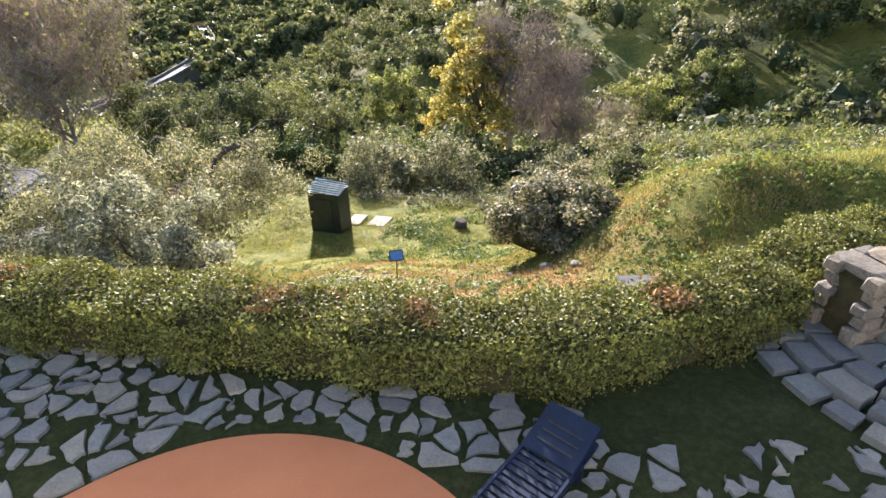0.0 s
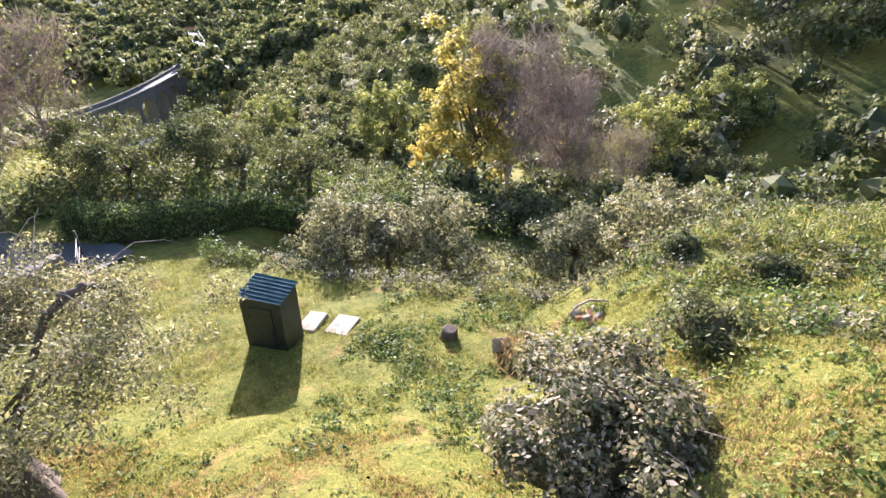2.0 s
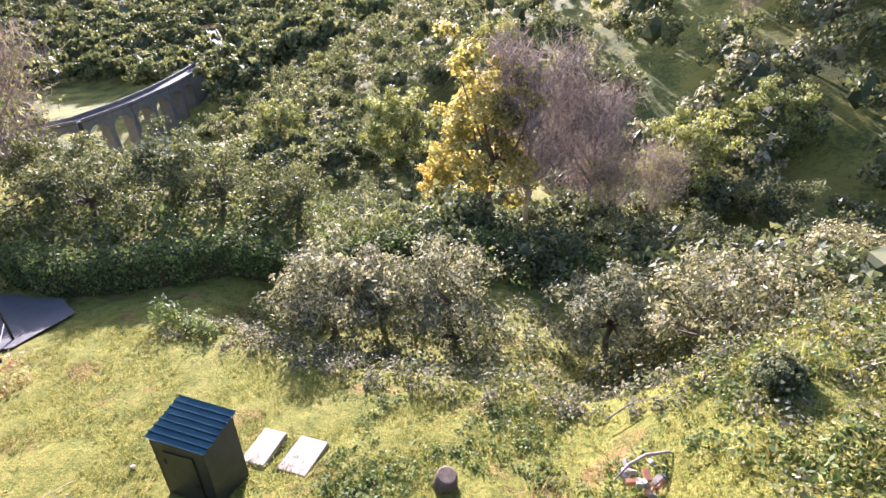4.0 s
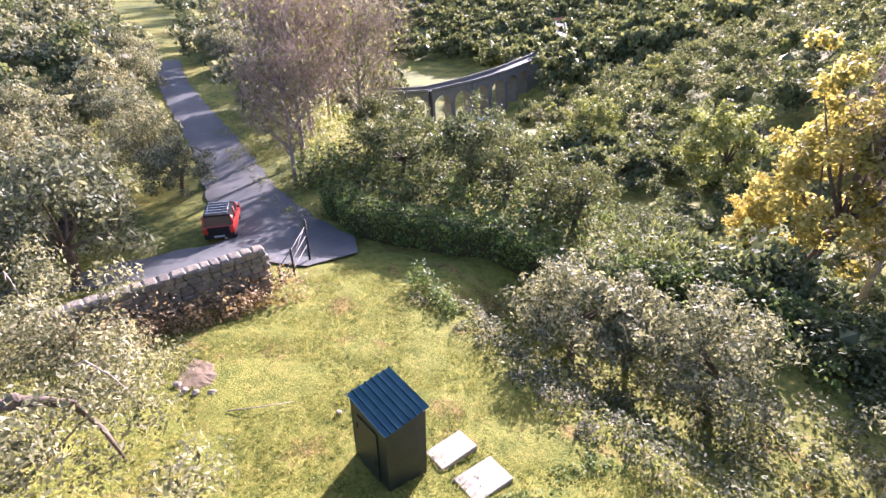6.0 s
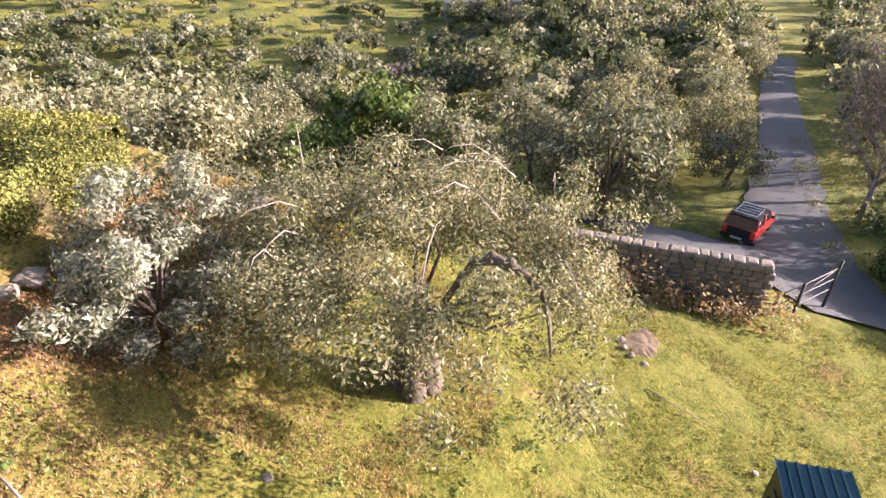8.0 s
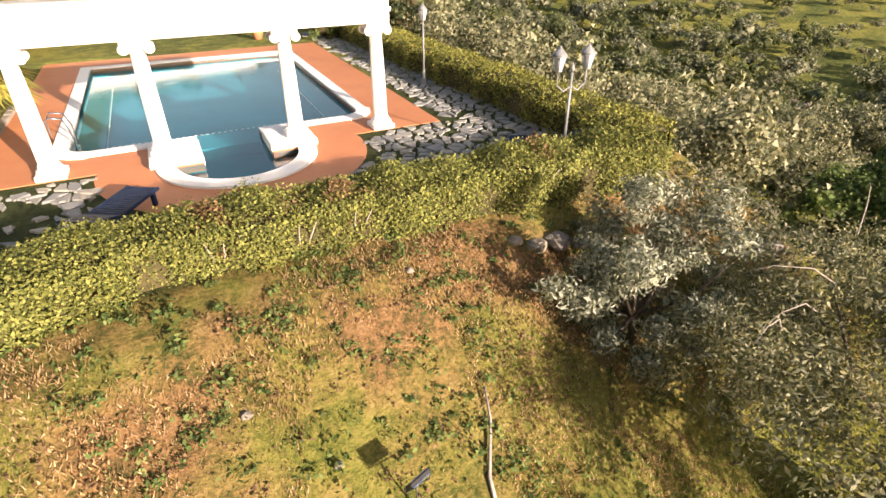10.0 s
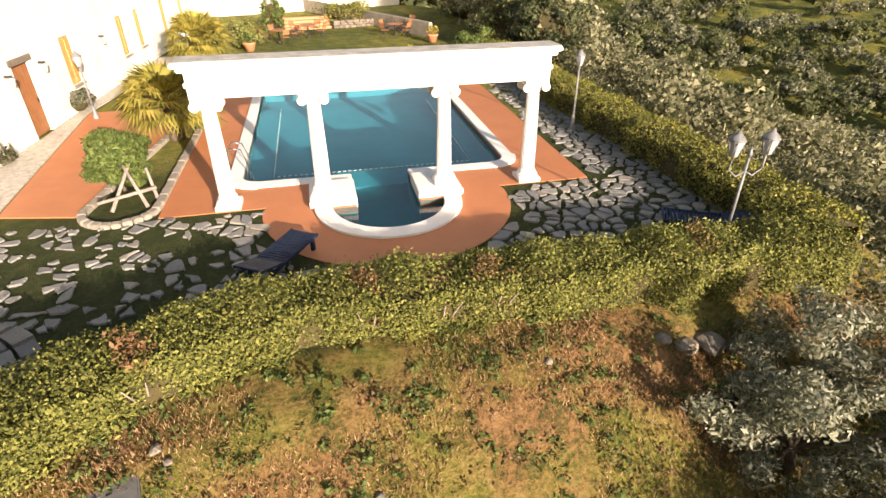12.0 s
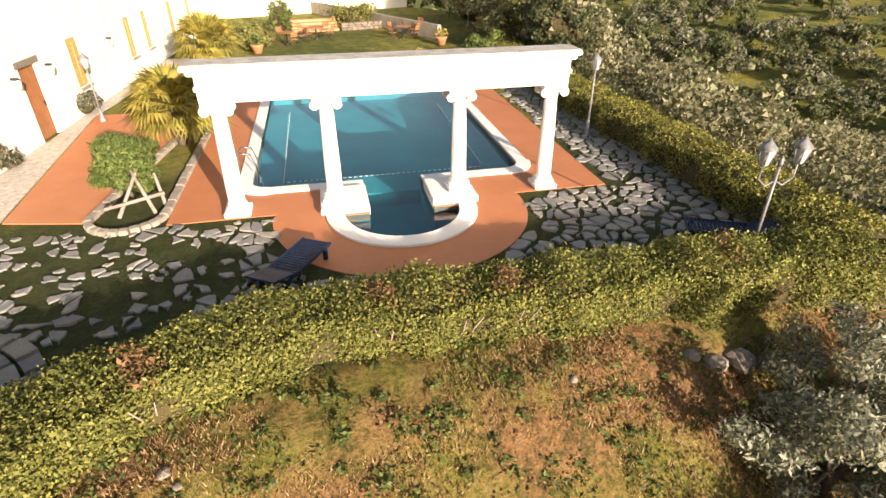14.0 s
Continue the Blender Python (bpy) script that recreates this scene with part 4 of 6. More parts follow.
hedge("hedge", "clipped yellow-green hedge along the pool terrace", [(-9.6, 8.4), (-8, 7.75), (-6.0, 7.5), (-4.2, 7.25), (-2.0, 6.9), (-0.8, 6.7), (0.5, 6.45), (1.9, 6.55), (2.9, 6.9), (4.0, 7.2), (4.9, 7.7), (6.2, 8.6), (8.5, 9.6)], 1.2, 1.1, 150000, HEDGE, 0.052, -0.34)
hedge("hedge", "long clipped hedge on the pool's far side", [(-9.7, 8.2), (-9.9, 7.0), (-10.35, 4.0), (-10.75, 0.0), (-11.2, -5.0), (-12.0, -11), (-12.6, -14)], 1.4, 0.95, 70000, HEDGE, 0.06, -0.1)
hedge("hedge", "overgrown ivy hedge along the lane", [(-20.5, 35.5), (-17.0, 34.2), (-12.5, 35.4), (-8, 37.4), (-3, 40.5), (2, 42.5), (8, 43)], 1.5, 1.7, 30000, FIG, 0.15, None, True, 0.2)


def bramble():
    C = clumps(90, 1.85, 1.25, 0.6, -0.3) + np.array([0, 0, 0.95])
    P, N = facing_cloud(C, 330, 0.5, (0, 0, 0.3))
    V, F = leaves(P, 0.11, 0.55, 0.2, 0.35, N)
    t = tagged(new("bramble_bush"), "round tangled bramble bush with pale leaf tips", "bush")
    part("leaves", quick_mesh("leaves", V, F, BRAMBLE), None, t)
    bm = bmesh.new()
    # dark ball put inside for the shade among the stems
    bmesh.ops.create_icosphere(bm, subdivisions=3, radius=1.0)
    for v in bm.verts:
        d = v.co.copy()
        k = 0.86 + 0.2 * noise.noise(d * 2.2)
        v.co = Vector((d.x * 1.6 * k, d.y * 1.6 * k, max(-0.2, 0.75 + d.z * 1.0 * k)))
    part("inner_growth", bm, CORE, t, "dark core for the shade among the stems")
    bm = bmesh.new()
    for i in range(16):
        a, r = rng.random() * 6.283, 1.2 + 0.7 * rng.random()
        p = Vector((r * 0.6 * math.cos(a), r * 0.6 * math.sin(a), 1.5 + 0.5 * rng.random()))
        e = Vector((r * 1.3 * math.cos(a), r * 1.3 * math.sin(a), 1.2 + 0.7 * rng.random()))
        tube(bm, [p, p.lerp(e, 0.5) + Vector((0, 0, 0.35)), e], [0.012, 0.01, 0.004], 4)
    tagged(part("stem_tangle", bm, PALE_BARK, t, "arching pale stems"), kind="stuff")
    return put(t, 3.25, 14.4, 0, 1.0, 0.15)


bramble().scale = (1.0, 1.0, 0.86)


def round_bush(x, y, r, high, mat, label, n=3200, size=0.13):
    C = clumps(40, r, high * 0.5, 0.5, -0.8) + np.array([0, 0, high * 0.5])
    P, N = facing_cloud(C, n // 40, r * 0.35, (0, 0, high * 0.3))
    V, F = leaves(P, size, 0.5, 0.2, 0.35, N)
    t = tagged(new("bush"), label, "bush")
    part("leaves", quick_mesh("leaves", V, F, mat), None, t)
    # dark ball in the middle, its colour stands for inner shade
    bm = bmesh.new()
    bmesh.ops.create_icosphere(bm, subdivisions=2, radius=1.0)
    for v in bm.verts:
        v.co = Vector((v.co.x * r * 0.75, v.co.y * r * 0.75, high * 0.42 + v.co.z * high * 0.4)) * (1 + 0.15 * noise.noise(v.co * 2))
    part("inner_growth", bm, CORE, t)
    t.matrix_basis = pose(x, y, hz(x, y), 0, 0, 0)
    return t


# ---------------------------------------------------------------- things on the lawn
def utility_hut():
    """Dark sheet-metal cabin under a ribbed lean-to roof."""
    h = tagged(new("utility_hut"), "dark green metal utility hut under a ribbed blue roof", "hut")
    w, d = 1.43, 1.11
    for name, b in (("wall", (0, 0.05, 0, d, -0.5, 2.26)), ("wall", (w - 0.05, w, 0, d, -0.5, 2.26)), ("wall", (0.052, w - 0.052, 0, 0.05, -0.5, 2.26)), ("wall", (0.052, w - 0.052, d - 0.05, d, -0.5, 2.3))):
        part(name, boxed(*b, bevel=0.006), DARKMETAL, h, "dark sheet-metal wall")
    door = part("door", boxed(0.3, 1.1, -0.035, -0.003, 0.08, 2.0, bevel=0.006), DARKMETAL, h, "closed metal door")
    part("handle", boxed(1.0, 1.04, -0.075, -0.035, 0.98, 1.12, bevel=0.008), IRON, door)
    part("hinge", boxed(0.28, 0.32, -0.06, -0.035, 1.6, 1.75), IRON, door)
    bm = bmesh.new()
    n, y0, y1 = 7, -0.06, d + 0.06
    prof = []
    for i in range(n):
        a = y0 + (y1 - y0) * i / n
        s = (y1 - y0) / n
        prof += [(a, 0.04), (a + s * 0.14, 0.04), (a + s * 0.24, 0.0), (a + s * 0.9, 0.0)]
    prof.append((y1, 0.04))
    lines = []
    for x, z in ((-0.06, 2.43), (w + 0.06, 2.31)):
        lines.append([bm.verts.new((x, y, z + e + 0.089 * (y - d / 2))) for y, e in prof])
    for i in range(len(prof) - 1):
        bm.faces.new((lines[0][i], lines[1][i], lines[1][i + 1], lines[0][i + 1]))
    bmesh.ops.solidify(bm, geom=bm.faces[:], thickness=0.025)
    part("roof", bm, BLUEROOF, h, "ribbed blue-green sheet roof")
    part("footing", boxed(-0.08, w + 0.08, -0.08, d + 0.08, -0.6, 0.05, bevel=0.02), CONCRETE, h, "concrete footing")
    h.matrix_basis = pose(-5.989, 22.097, -6.49, 0, 0, -14.2)
    return h


utility_hut()


def slab(x, y, w, d, turn, lift=0.05):
    bm = boxed(-w / 2, w / 2, -d / 2, d / 2, -0.12, lift, bevel=0.015)
    for v in bm.verts:
        v.co.x += 0.03 * noise.noise(v.co * 3)
        v.co.y += 0.03 * noise.noise(v.co * 3 + Vector((5, 0, 0)))
    ob = part("paving_slab", bm, CONCRETE)
    gx, gy = (hz(x + 0.5, y) - hz(x - 0.5, y)), (hz(x, y + 0.5) - hz(x, y - 0.5))
    ob.matrix_basis = Matrix.Translation((x, y, hz(x, y))) @ Matrix(((1, 0, 0, 0), (0, 1, 0, 0), (gx, gy, 1, 0), (0, 0, 0, 1))) @ pose(0, 0, 0, 0, 0, turn)
    return tagged(ob, "pale concrete slab lying in the grass", "slab", "slabs by the hut")


slab(-4.25, 23.75, 0.7, 1.2, -14)
slab(-3.1, 23.45, 0.85, 1.2, -17)


def flood_light(x, y):
    t = tagged(new("flood_light"), "flat LED flood light on a short black stake", "lamp")
    part("pole", tube(bmesh.new(), [(0, 0, -0.2), (0, 0, 0.4), (0.01, 0, 0.8)], [0.02, 0.018, 0.018], 8), IRON, t)
    head = part("lamp_head", boxed(-0.22, 0.22, -0.04, 0.04, -0.17, 0.17, bevel=0.015), IRON, t, "black finned lamp head", m=pose(0.0, 0.04, 0.92, -32, 0, 12))
    part("glass", boxed(-0.19, 0.19, -0.052, -0.043, -0.14, 0.14), PANEL, head, "pale blue lamp glass")
    part("solar_panel", boxed(-0.19, 0.19, 0.043, 0.052, -0.14, 0.14), PANEL, head, "blue solar panel")
    part("bracket", tube(bmesh.new(), [(-0.24, 0.04, 0.92), (-0.24, 0.04, 0.76), (0, 0, 0.74), (0.24, 0.04, 0.76), (0.24, 0.04, 0.92)], [0.012] * 5, 6), IRON, t)
    t.matrix_basis = pose(x, y, hz(x, y) - 0.05, 0, 0, 0)
    t.scale = (0.75, 0.75, 0.75)


flood_light(-1.15, 11.45)


def manhole_box():
    t = tagged(new("inspection_box"), "weathered concrete inspection box half sunk in the bank", "box")
    part("box_wall", boxed(-0.36, 0.36, -0.33, 0.33, -0.7, 0.2, bevel=0.02), CONCRETE, t)
    part("lid", boxed(-0.4, 0.4, -0.37, 0.37, 0.2, 0.28, bevel=0.02), DARKSTONE, t, "stained grey concrete lid")
    # raised black plates for the lid's holes, shade given as colour
    for x, y in ((-0.1, 0.05), (0.05, -0.1), (0.15, 0.12)):
        part("dark_hole_plate", boxed(x - 0.03, x + 0.03, y - 0.015, y + 0.015, 0.278, 0.284), IRON, t)
    t.matrix_basis = pose(3.64, 8.68, -0.46, 2, 3, 8)
    t.scale = (1.15, 1.15, 1.0)


manhole_box()
tagged(part("retaining_kerb", boxed(-2.6, 2.6, -0.14, 0.14, -0.8, 0.12, bevel=0.02), CONCRETE, None, "", pose(-16.4, 6.2, -4.15, 0, 0, 100)), "pale concrete kerb of a terrace below the hedge", "kerb", kind="structure")


def loose_stone(x, y, r, flatten=0.6, mat=None, name="stone", label="small loose stone in the grass", z=None):
    bm = bmesh.new()
    bmesh.ops.create_icosphere(bm, subdivisions=2, radius=r)
    o = Vector((x * 3.1, y * 2.7, r * 9))
    for v in bm.verts:
        v.co = v.co * (1 + 0.45 * noise.noise(v.co / r * 1.1 + o))
        v.co.z *= flatten
    ob = part(name, bm, mat or RUBBLE)
    ob.matrix_basis = pose(x, y, (hz(x, y) if z is None else z) + r * flatten * 0.35, 0, 0, x * 70)
    return tagged(ob, label, "stone", "stones in the grass")


for x, y, r in ((0.3, 9.6, 0.08), (1.6, 11.8, 0.1), (2.9, 10.9, 0.11), (-0.5, 10.6, 0.07), (-2.9, 8.6, 0.07), (-5.6, 8.9, 0.2), (-6.1, 8.95, 0.26), (-6.7, 9.1, 0.22), (-5.2, 8.7, 0.14), (-7.1, 9.2, 0.24), (3.0, 8.3, 0.09), (2.85, 8.5, 0.06), (-1.6, 12.6, 0.09), (2.4, 11.6, 0.13), (-4.4, 13.1, 0.1), (0.8, 13.9, 0.08), (-7.4, 22.9, 0.08)):
    loose_stone(x, y, r)


def fallen_stick(pts, r, label):
    P = [(x, y, hz(x, y) + z) for x, y, z in pts]
    ob = part("stick", tube(bmesh.new(), P, [r * (1 - 0.6 * i / (len(P) - 1)) for i in range(len(P))], 6), PALE_BARK)
    return tagged(ob, label, "stick")


fallen_stick([(-2.1, 12.0, 0.05), (-2.25, 11.6, 0.08), (-2.75, 11.0, 0.07), (-2.95, 10.6, 0.1)], 0.035, "dead crooked branch lying in the grass")
fallen_stick([(-9.6, 21.0, 0.05), (-9.1, 21.6, 0.09), (-8.6, 22.4, 0.05)], 0.02, "thin dry branch lying on the lawn")
fallen_stick([(5.0, 24.3, 0.35), (5.6, 24.5, 0.45), (6.3, 24.4, 0.3)], 0.03, "bleached branch among the weeds")


def low_wall(a, b, label):
    ln = math.hypot(b[0] - a[0], b[1] - a[1])
    z = min(hz(*a), hz(*b))
    t = part("low_wall", boxed(0, ln, -0.12, 0.12, -0.8, 0.32, bevel=0.02), CONCRETE)
    t.matrix_basis = pose(a[0], a[1], z, 0, 0, math.degrees(math.atan2(b[1] - a[1], b[0] - a[0])))
    return tagged(t, label, "wall")


low_wall((-9.3, 9.0), (-11.4, 11.0), "low pale concrete wall below the hedge's corner")


def ash_patch():
    bm = bmesh.new()
    n, m = 16, 5
    rings = []
    for j in range(m):
        f = j / (m - 1)
        rings.append([])
        for i in range(n):
            a = 2 * math.pi * i / n
            r = f * (0.85 + 0.18 * math.sin(3 * a) + 0.1 * math.sin(7 * a))
            x, y = -11.45 + 1.05 * r * math.cos(a), 21.5 + 0.75 * r * math.sin(a)
            rings[-1].append(bm.verts.new((x, y, hz(x, y) + 0.07 * (1 - f * f) - 0.01 + 0.05 * noise.noise((x * 4, y * 4, 0)))))
    for a, b in zip(rings, rings[1:]):
        for i in range(n):
            bm.faces.new((a[i], a[(i + 1) % n], b[(i + 1) % n], b[i]))
    bmesh.ops.remove_doubles(bm, verts=bm.verts[:], dist=0.03)
    ob = part("ash_patch", bm, speckled("ash", [(0.3, (0.06, 0.045, 0.03)), (0.7, (0.2, 0.14, 0.09))], 4, 30, 0.95, 0.03))
    tagged(ob, "old bonfire patch of ash and stones", "ash heap")
    for k, (x, y) in enumerate(((-10.9, 20.9), (-11.2, 20.75), (-11.6, 20.8), (-10.6, 21.2))):
        loose_stone(x, y, 0.11, 0.6, None, "stone", "stone at the edge of the ash patch")


ash_patch()


def terracotta_stump():
    t = tagged(new("tree_stump"), "short brown tree stump in the lawn", "stump")
    part("stump_wood", lathe([(0.36, -0.3), (0.3, 0.1), (0.27, 0.38), (0.22, 0.42)], 14), BARK, t)
    t.matrix_basis = pose(0.7, 22.6, hz(0.7, 22.6) - 0.05, 4, 6, 0)


terracotta_stump()


def rubble_heap(x, y):
    """Broken bricks and a dead bough left in the weeds."""
    t = tagged(new("rubble_heap"), "heap of broken bricks and stones under a dead bough", "rubble heap")
    t.matrix_basis = pose(x, y, hz(x, y), 0, 0, 20)
    g = np.random.default_rng(5)
    for k in range(16):
        a, r = g.random() * 6.283, 0.5 * g.random() ** 0.5
        part("brick", boxed(-0.14, 0.14, -0.08, 0.08, -0.05, 0.05, bevel=0.012), TERRACOTTA if k % 3 == 0 else CONCRETE, t, "", pose(r * math.cos(a), r * math.sin(a), 0.28 * (1 - r) + 0.05, 40 * g.normal(), 40 * g.normal(), 360 * g.random()))
    part("bough", tube(bmesh.new(), [(-0.75, 0.1, 0.3), (-0.35, 0.2, 0.55), (0.1, 0.25, 0.62), (0.8, 0.3, 0.4), (1.3, 0.2, 0.1)], [0.02, 0.035, 0.04, 0.03, 0.012], 6), PALE_BARK, t, "pale dead bough")


rubble_heap(5.15, 21.8)


def dry_stalks(x, y):
    t = tagged(new("dry_stalks"), "clump of tall straw-coloured stalks in rank grass", "stalks")
    t.matrix_basis = pose(x, y, hz(x, y) - 0.05, 0, 0, 0)
    g = np.random.default_rng(9)
    for k in range(9):
        a = g.random() * 6.283
        q = Vector((math.cos(a), math.sin(a), 0))
        h = 1.0 + 0.5 * g.random()
        part("stalk", tube(bmesh.new(), [q * 0.08, q * 0.16 + Vector((0, 0, h * 0.5)), q * (0.2 + 0.25 * g.random()) + Vector((0, 0, h))], [0.012, 0.022, 0.006], 5), DRYSTALK, t)
    C = np.stack([0.5 * g.normal(size=900), 0.5 * g.normal(size=900), 0.05 + 0.45 * g.random(900)], -1)
    V, F = leaves(C, 0.4, 0.06, 2.2)
    tagged(part("grass_tuft", quick_mesh("grass_tuft", V, F, DRY), None, t, "long dry grass"), kind="stuff")


dry_stalks(3.0, 21.2)
board = part("board", boxed(-0.3, 0.3, -0.02, 0.02, -0.1, 0.5, bevel=0.006), CONCRETE, None, "", pose(2.4, 21.5, hz(2.4, 21.5), -28, 0, 8))
tagged(board, "small pale board leaning in the weeds", "board")
for bx, by, br, bh in ((5.8, 16.6, 0.85, 1.0), (9.5, 20.5, 0.7, 0.8), (11.5, 18.5, 0.8, 0.9), (8.2, 23.3, 0.6, 0.8)):
    round_bush(bx, by, br, bh, OAK, "dark green bush among the weeds of the slope", 3600, 0.09)


# ---------------------------------------------------------------- gate, wall and car by the lane
def rubble_wall(name, label, a, b, high, base, thick=0.42, size=0.3, parent_label="", limit=300, top_slope=0.0):
    """A dry wall of single stones round a dark filling."""
    a, b = Vector(a), Vector(b)
    ln = (b - a).length
    turn = math.degrees(math.atan2(b.y - a.y, b.x - a.x))
    t = tagged(new(name), label, "wall")
    t.matrix_basis = pose(a.x, a.y, base, 0, 0, turn)
    part("filling", boxed(0.05, ln - 0.05, -thick / 2 + 0.05, thick / 2 - 0.05, -0.6, high - 0.07), CORE, t, "earth filling")
    kinds = []
    for k in range(6):
        bm = bmesh.new()
        bmesh.ops.create_cube(bm, size=1.0)
        bmesh.ops.bevel(bm, geom=bm.edges[:], offset=0.16, segments=1, affect="EDGES")
        for v in bm.verts:
            v.co += Vector((noise.noise(v.co * 2 + Vector((k * 7, 0, 0))), noise.noise(v.co * 2 + Vector((0, k * 5, 0))), noise.noise(v.co * 2 + Vector((0, 0, k * 3))))) * 0.13
        kinds.append(to_me("stone", bm, RUBBLE))
    z, i, count = 0.0, 0, 0
    while z < high - 0.05:
        h = size * (0.5 + 0.4 * rng.random())
        x = -0.1 * (i % 2)
        while x < ln:
            w = size * (0.8 + 0.9 * rng.random())
            for side in (-1, 1):
                o = new("stone", kinds[int(rng.integers(6))])
                o.parent = t
                o.matrix_basis = Matrix.Translation((min(x + w / 2, ln), side * (thick / 2 - 0.07) + 0.02 * rng.normal(), z + h / 2)) @ Matrix.Diagonal((w * 0.97, 0.24, h * 0.97, 1))
                count += 1
            x += w
        z += h
        i += 1
    x = 0.0
    while x < ln:
        w = size * (1.0 + 0.8 * rng.random())
        o = new("stone", kinds[int(rng.integers(6))])
        o.parent = t
        o.matrix_basis = Matrix.Translation((x + w / 2, 0, high + 0.02)) @ Matrix.Diagonal((w, thick * 1.05, 0.16, 1))
        x += w
    return t


rubble_wall("stone_wall", "grey rubble stone wall beside the lane gate", (-14.6, 26.3), (-16.9, 19.0), 1.8, -6.85, 0.45, 0.3)


def field_gate():
    t = tagged(new("field_gate"), "open rusty tubular field gate between two posts", "gate")
    m = pose(-14.7, 26.9, hz(-15, 28) - 0.05, 0, 0, 118)
    t.matrix_basis = m
    for x, h in ((0.0, 1.2), (1.3, 1.3), (3.1, 1.75)):
        part("post", tube(bmesh.new(), [(x, 0, -0.4), (x, 0, h)], [0.055, 0.05], 8), IRON, t, "dark metal post")
    for z in (0.25, 0.7, 1.15):
        part("rail", tube(bmesh.new(), [(0.0, 0.0, z), (1.3, 0.02, z + 0.05), (3.1, 0, z + 0.3)], [0.022] * 3, 6), IRON, t)
    part("brace", tube(bmesh.new(), [(0.05, 0.03, 0.2), (3.05, 0.03, 1.4)], [0.018] * 2, 6), IRON, t)


field_gate()


def small_car():
    """Boxy little hatchback seen from behind, nose away from the wall."""
    c = tagged(new("car"), "small boxy red hatchback with a roof rack on the lane", "car")
    L, W = 3.35, 1.5
    side = [(-1.67, 0.32), (-1.67, 0.82), (-1.6, 0.95), (0.72, 0.95), (1.55, 0.84), (1.68, 0.62), (1.68, 0.32)]
    bm = bmesh.new()
    lo = [bm.verts.new((x, -W / 2, z)) for x, z in side]
    hi = [bm.verts.new((x, W / 2, z)) for x, z in side]
    bm.faces.new(lo)
    bm.faces.new(list(reversed(hi)))
    for i in range(len(side)):
        j = (i + 1) % len(side)
        bm.faces.new((lo[j], lo[i], hi[i], hi[j]))
    bmesh.ops.recalc_face_normals(bm, faces=bm.faces[:])
    bmesh.ops.bevel(bm, geom=bm.edges[:], offset=0.05, segments=2, affect="EDGES")
    body = part("body", bm, CARRED, c, "red painted lower body")
    cab = [(-1.6, 0.951), (-1.45, 1.42), (0.15, 1.45), (0.72, 0.951)]
    bm = bmesh.new()
    lo = [bm.verts.new((x, -0.66 if z > 1 else -0.72, z)) for x, z in cab]
    hi = [bm.verts.new((x, 0.66 if z > 1 else 0.72, z)) for x, z in cab]
    bm.faces.new(lo)
    bm.faces.new(list(reversed(hi)))
    for i in range(4):
        j = (i + 1) % 4
        bm.faces.new((lo[j], lo[i], hi[i], hi[j]))
    bmesh.ops.recalc_face_normals(bm, faces=bm.faces[:])
    part("windows", bm, CARGLASS, c, "dark tinted glasshouse")
    part("tailgate", boxed(-1.69, -1.662, -0.55, 0.55, 0.55, 0.93, bevel=0.01), TYRE, c, "black tailgate")
    part("roof", boxed(-1.48, 0.18, -0.67, 0.67, 1.43, 1.5, bevel=0.03), TYRE, c, "black roof")
    for y in (-0.68, 0.68):
        for xa, xb in ((-1.55, -1.44), (-0.55, -0.47)):
            part("pillar", tube(bmesh.new(), [(xa, y * 1.05, 0.95), (xb, y, 1.45)], [0.05, 0.045], 6), CARRED, c)
        part("pillar", tube(bmesh.new(), [(0.72, y * 1.05, 0.95), (0.16, y, 1.45)], [0.04, 0.035], 6), CARRED, c)
    part("bumper", boxed(-1.76, -1.6, -0.74, 0.74, 0.32, 0.55, bevel=0.03), TYRE, c, "black rear bumper")
    part("bumper", boxed(1.6, 1.76, -0.74, 0.74, 0.32, 0.55, bevel=0.03), TYRE, c, "black front bumper")
    for y in (-0.62, 0.62):
        part("tail_light", boxed(-1.7, -1.66, y - 0.09, y + 0.09, 0.62, 0.85, bevel=0.01), CARRED, c, "red tail light")
        part("headlight", boxed(1.6, 1.7, y - 0.11, y + 0.11, 0.64, 0.8, bevel=0.02), LAMPGLASS, c)
        part("mirror", boxed(0.42, 0.55, y * 1.35 - 0.07, y * 1.35 + 0.07, 0.98, 1.1, bevel=0.02), TYRE, c)
    part("number_plate", boxed(-1.775, -1.763, -0.26, 0.26, 0.4, 0.5), LAMPGLASS, c, "plain white plate")
    for y in (-0.5, 0.5):
        part("roof_rail", tube(bmesh.new(), [(-1.35, y, 1.55), (0.05, y, 1.56)], [0.018] * 2, 6), STEEL, c)
    for k in range(5):
        part("rack_bar", boxed(-1.3 + 0.32 * k, -1.26 + 0.32 * k, -0.56, 0.56, 1.55, 1.58), STEEL, c)
    for x in (-1.1, 1.08):
        for y in (-0.66, 0.66):
            wheel = part("wheel", lathe([(0.2, -0.075), (0.27, -0.07), (0.285, 0.0), (0.27, 0.07), (0.2, 0.075)], 20), TYRE, c, "black tyre", m=pose(x, y, 0.285, 90, 0, 0))
            part("rim", lathe([(0.06, -0.082), (0.18, -0.079), (0.18, 0.079), (0.06, 0.082)], 14), STEEL, wheel, "steel wheel rim")
    x, y = -23.6, 30.2
    c.matrix_basis = pose(x, y, hz(x, y) + 0.1, 0, 0, 139)
    return c


small_car()


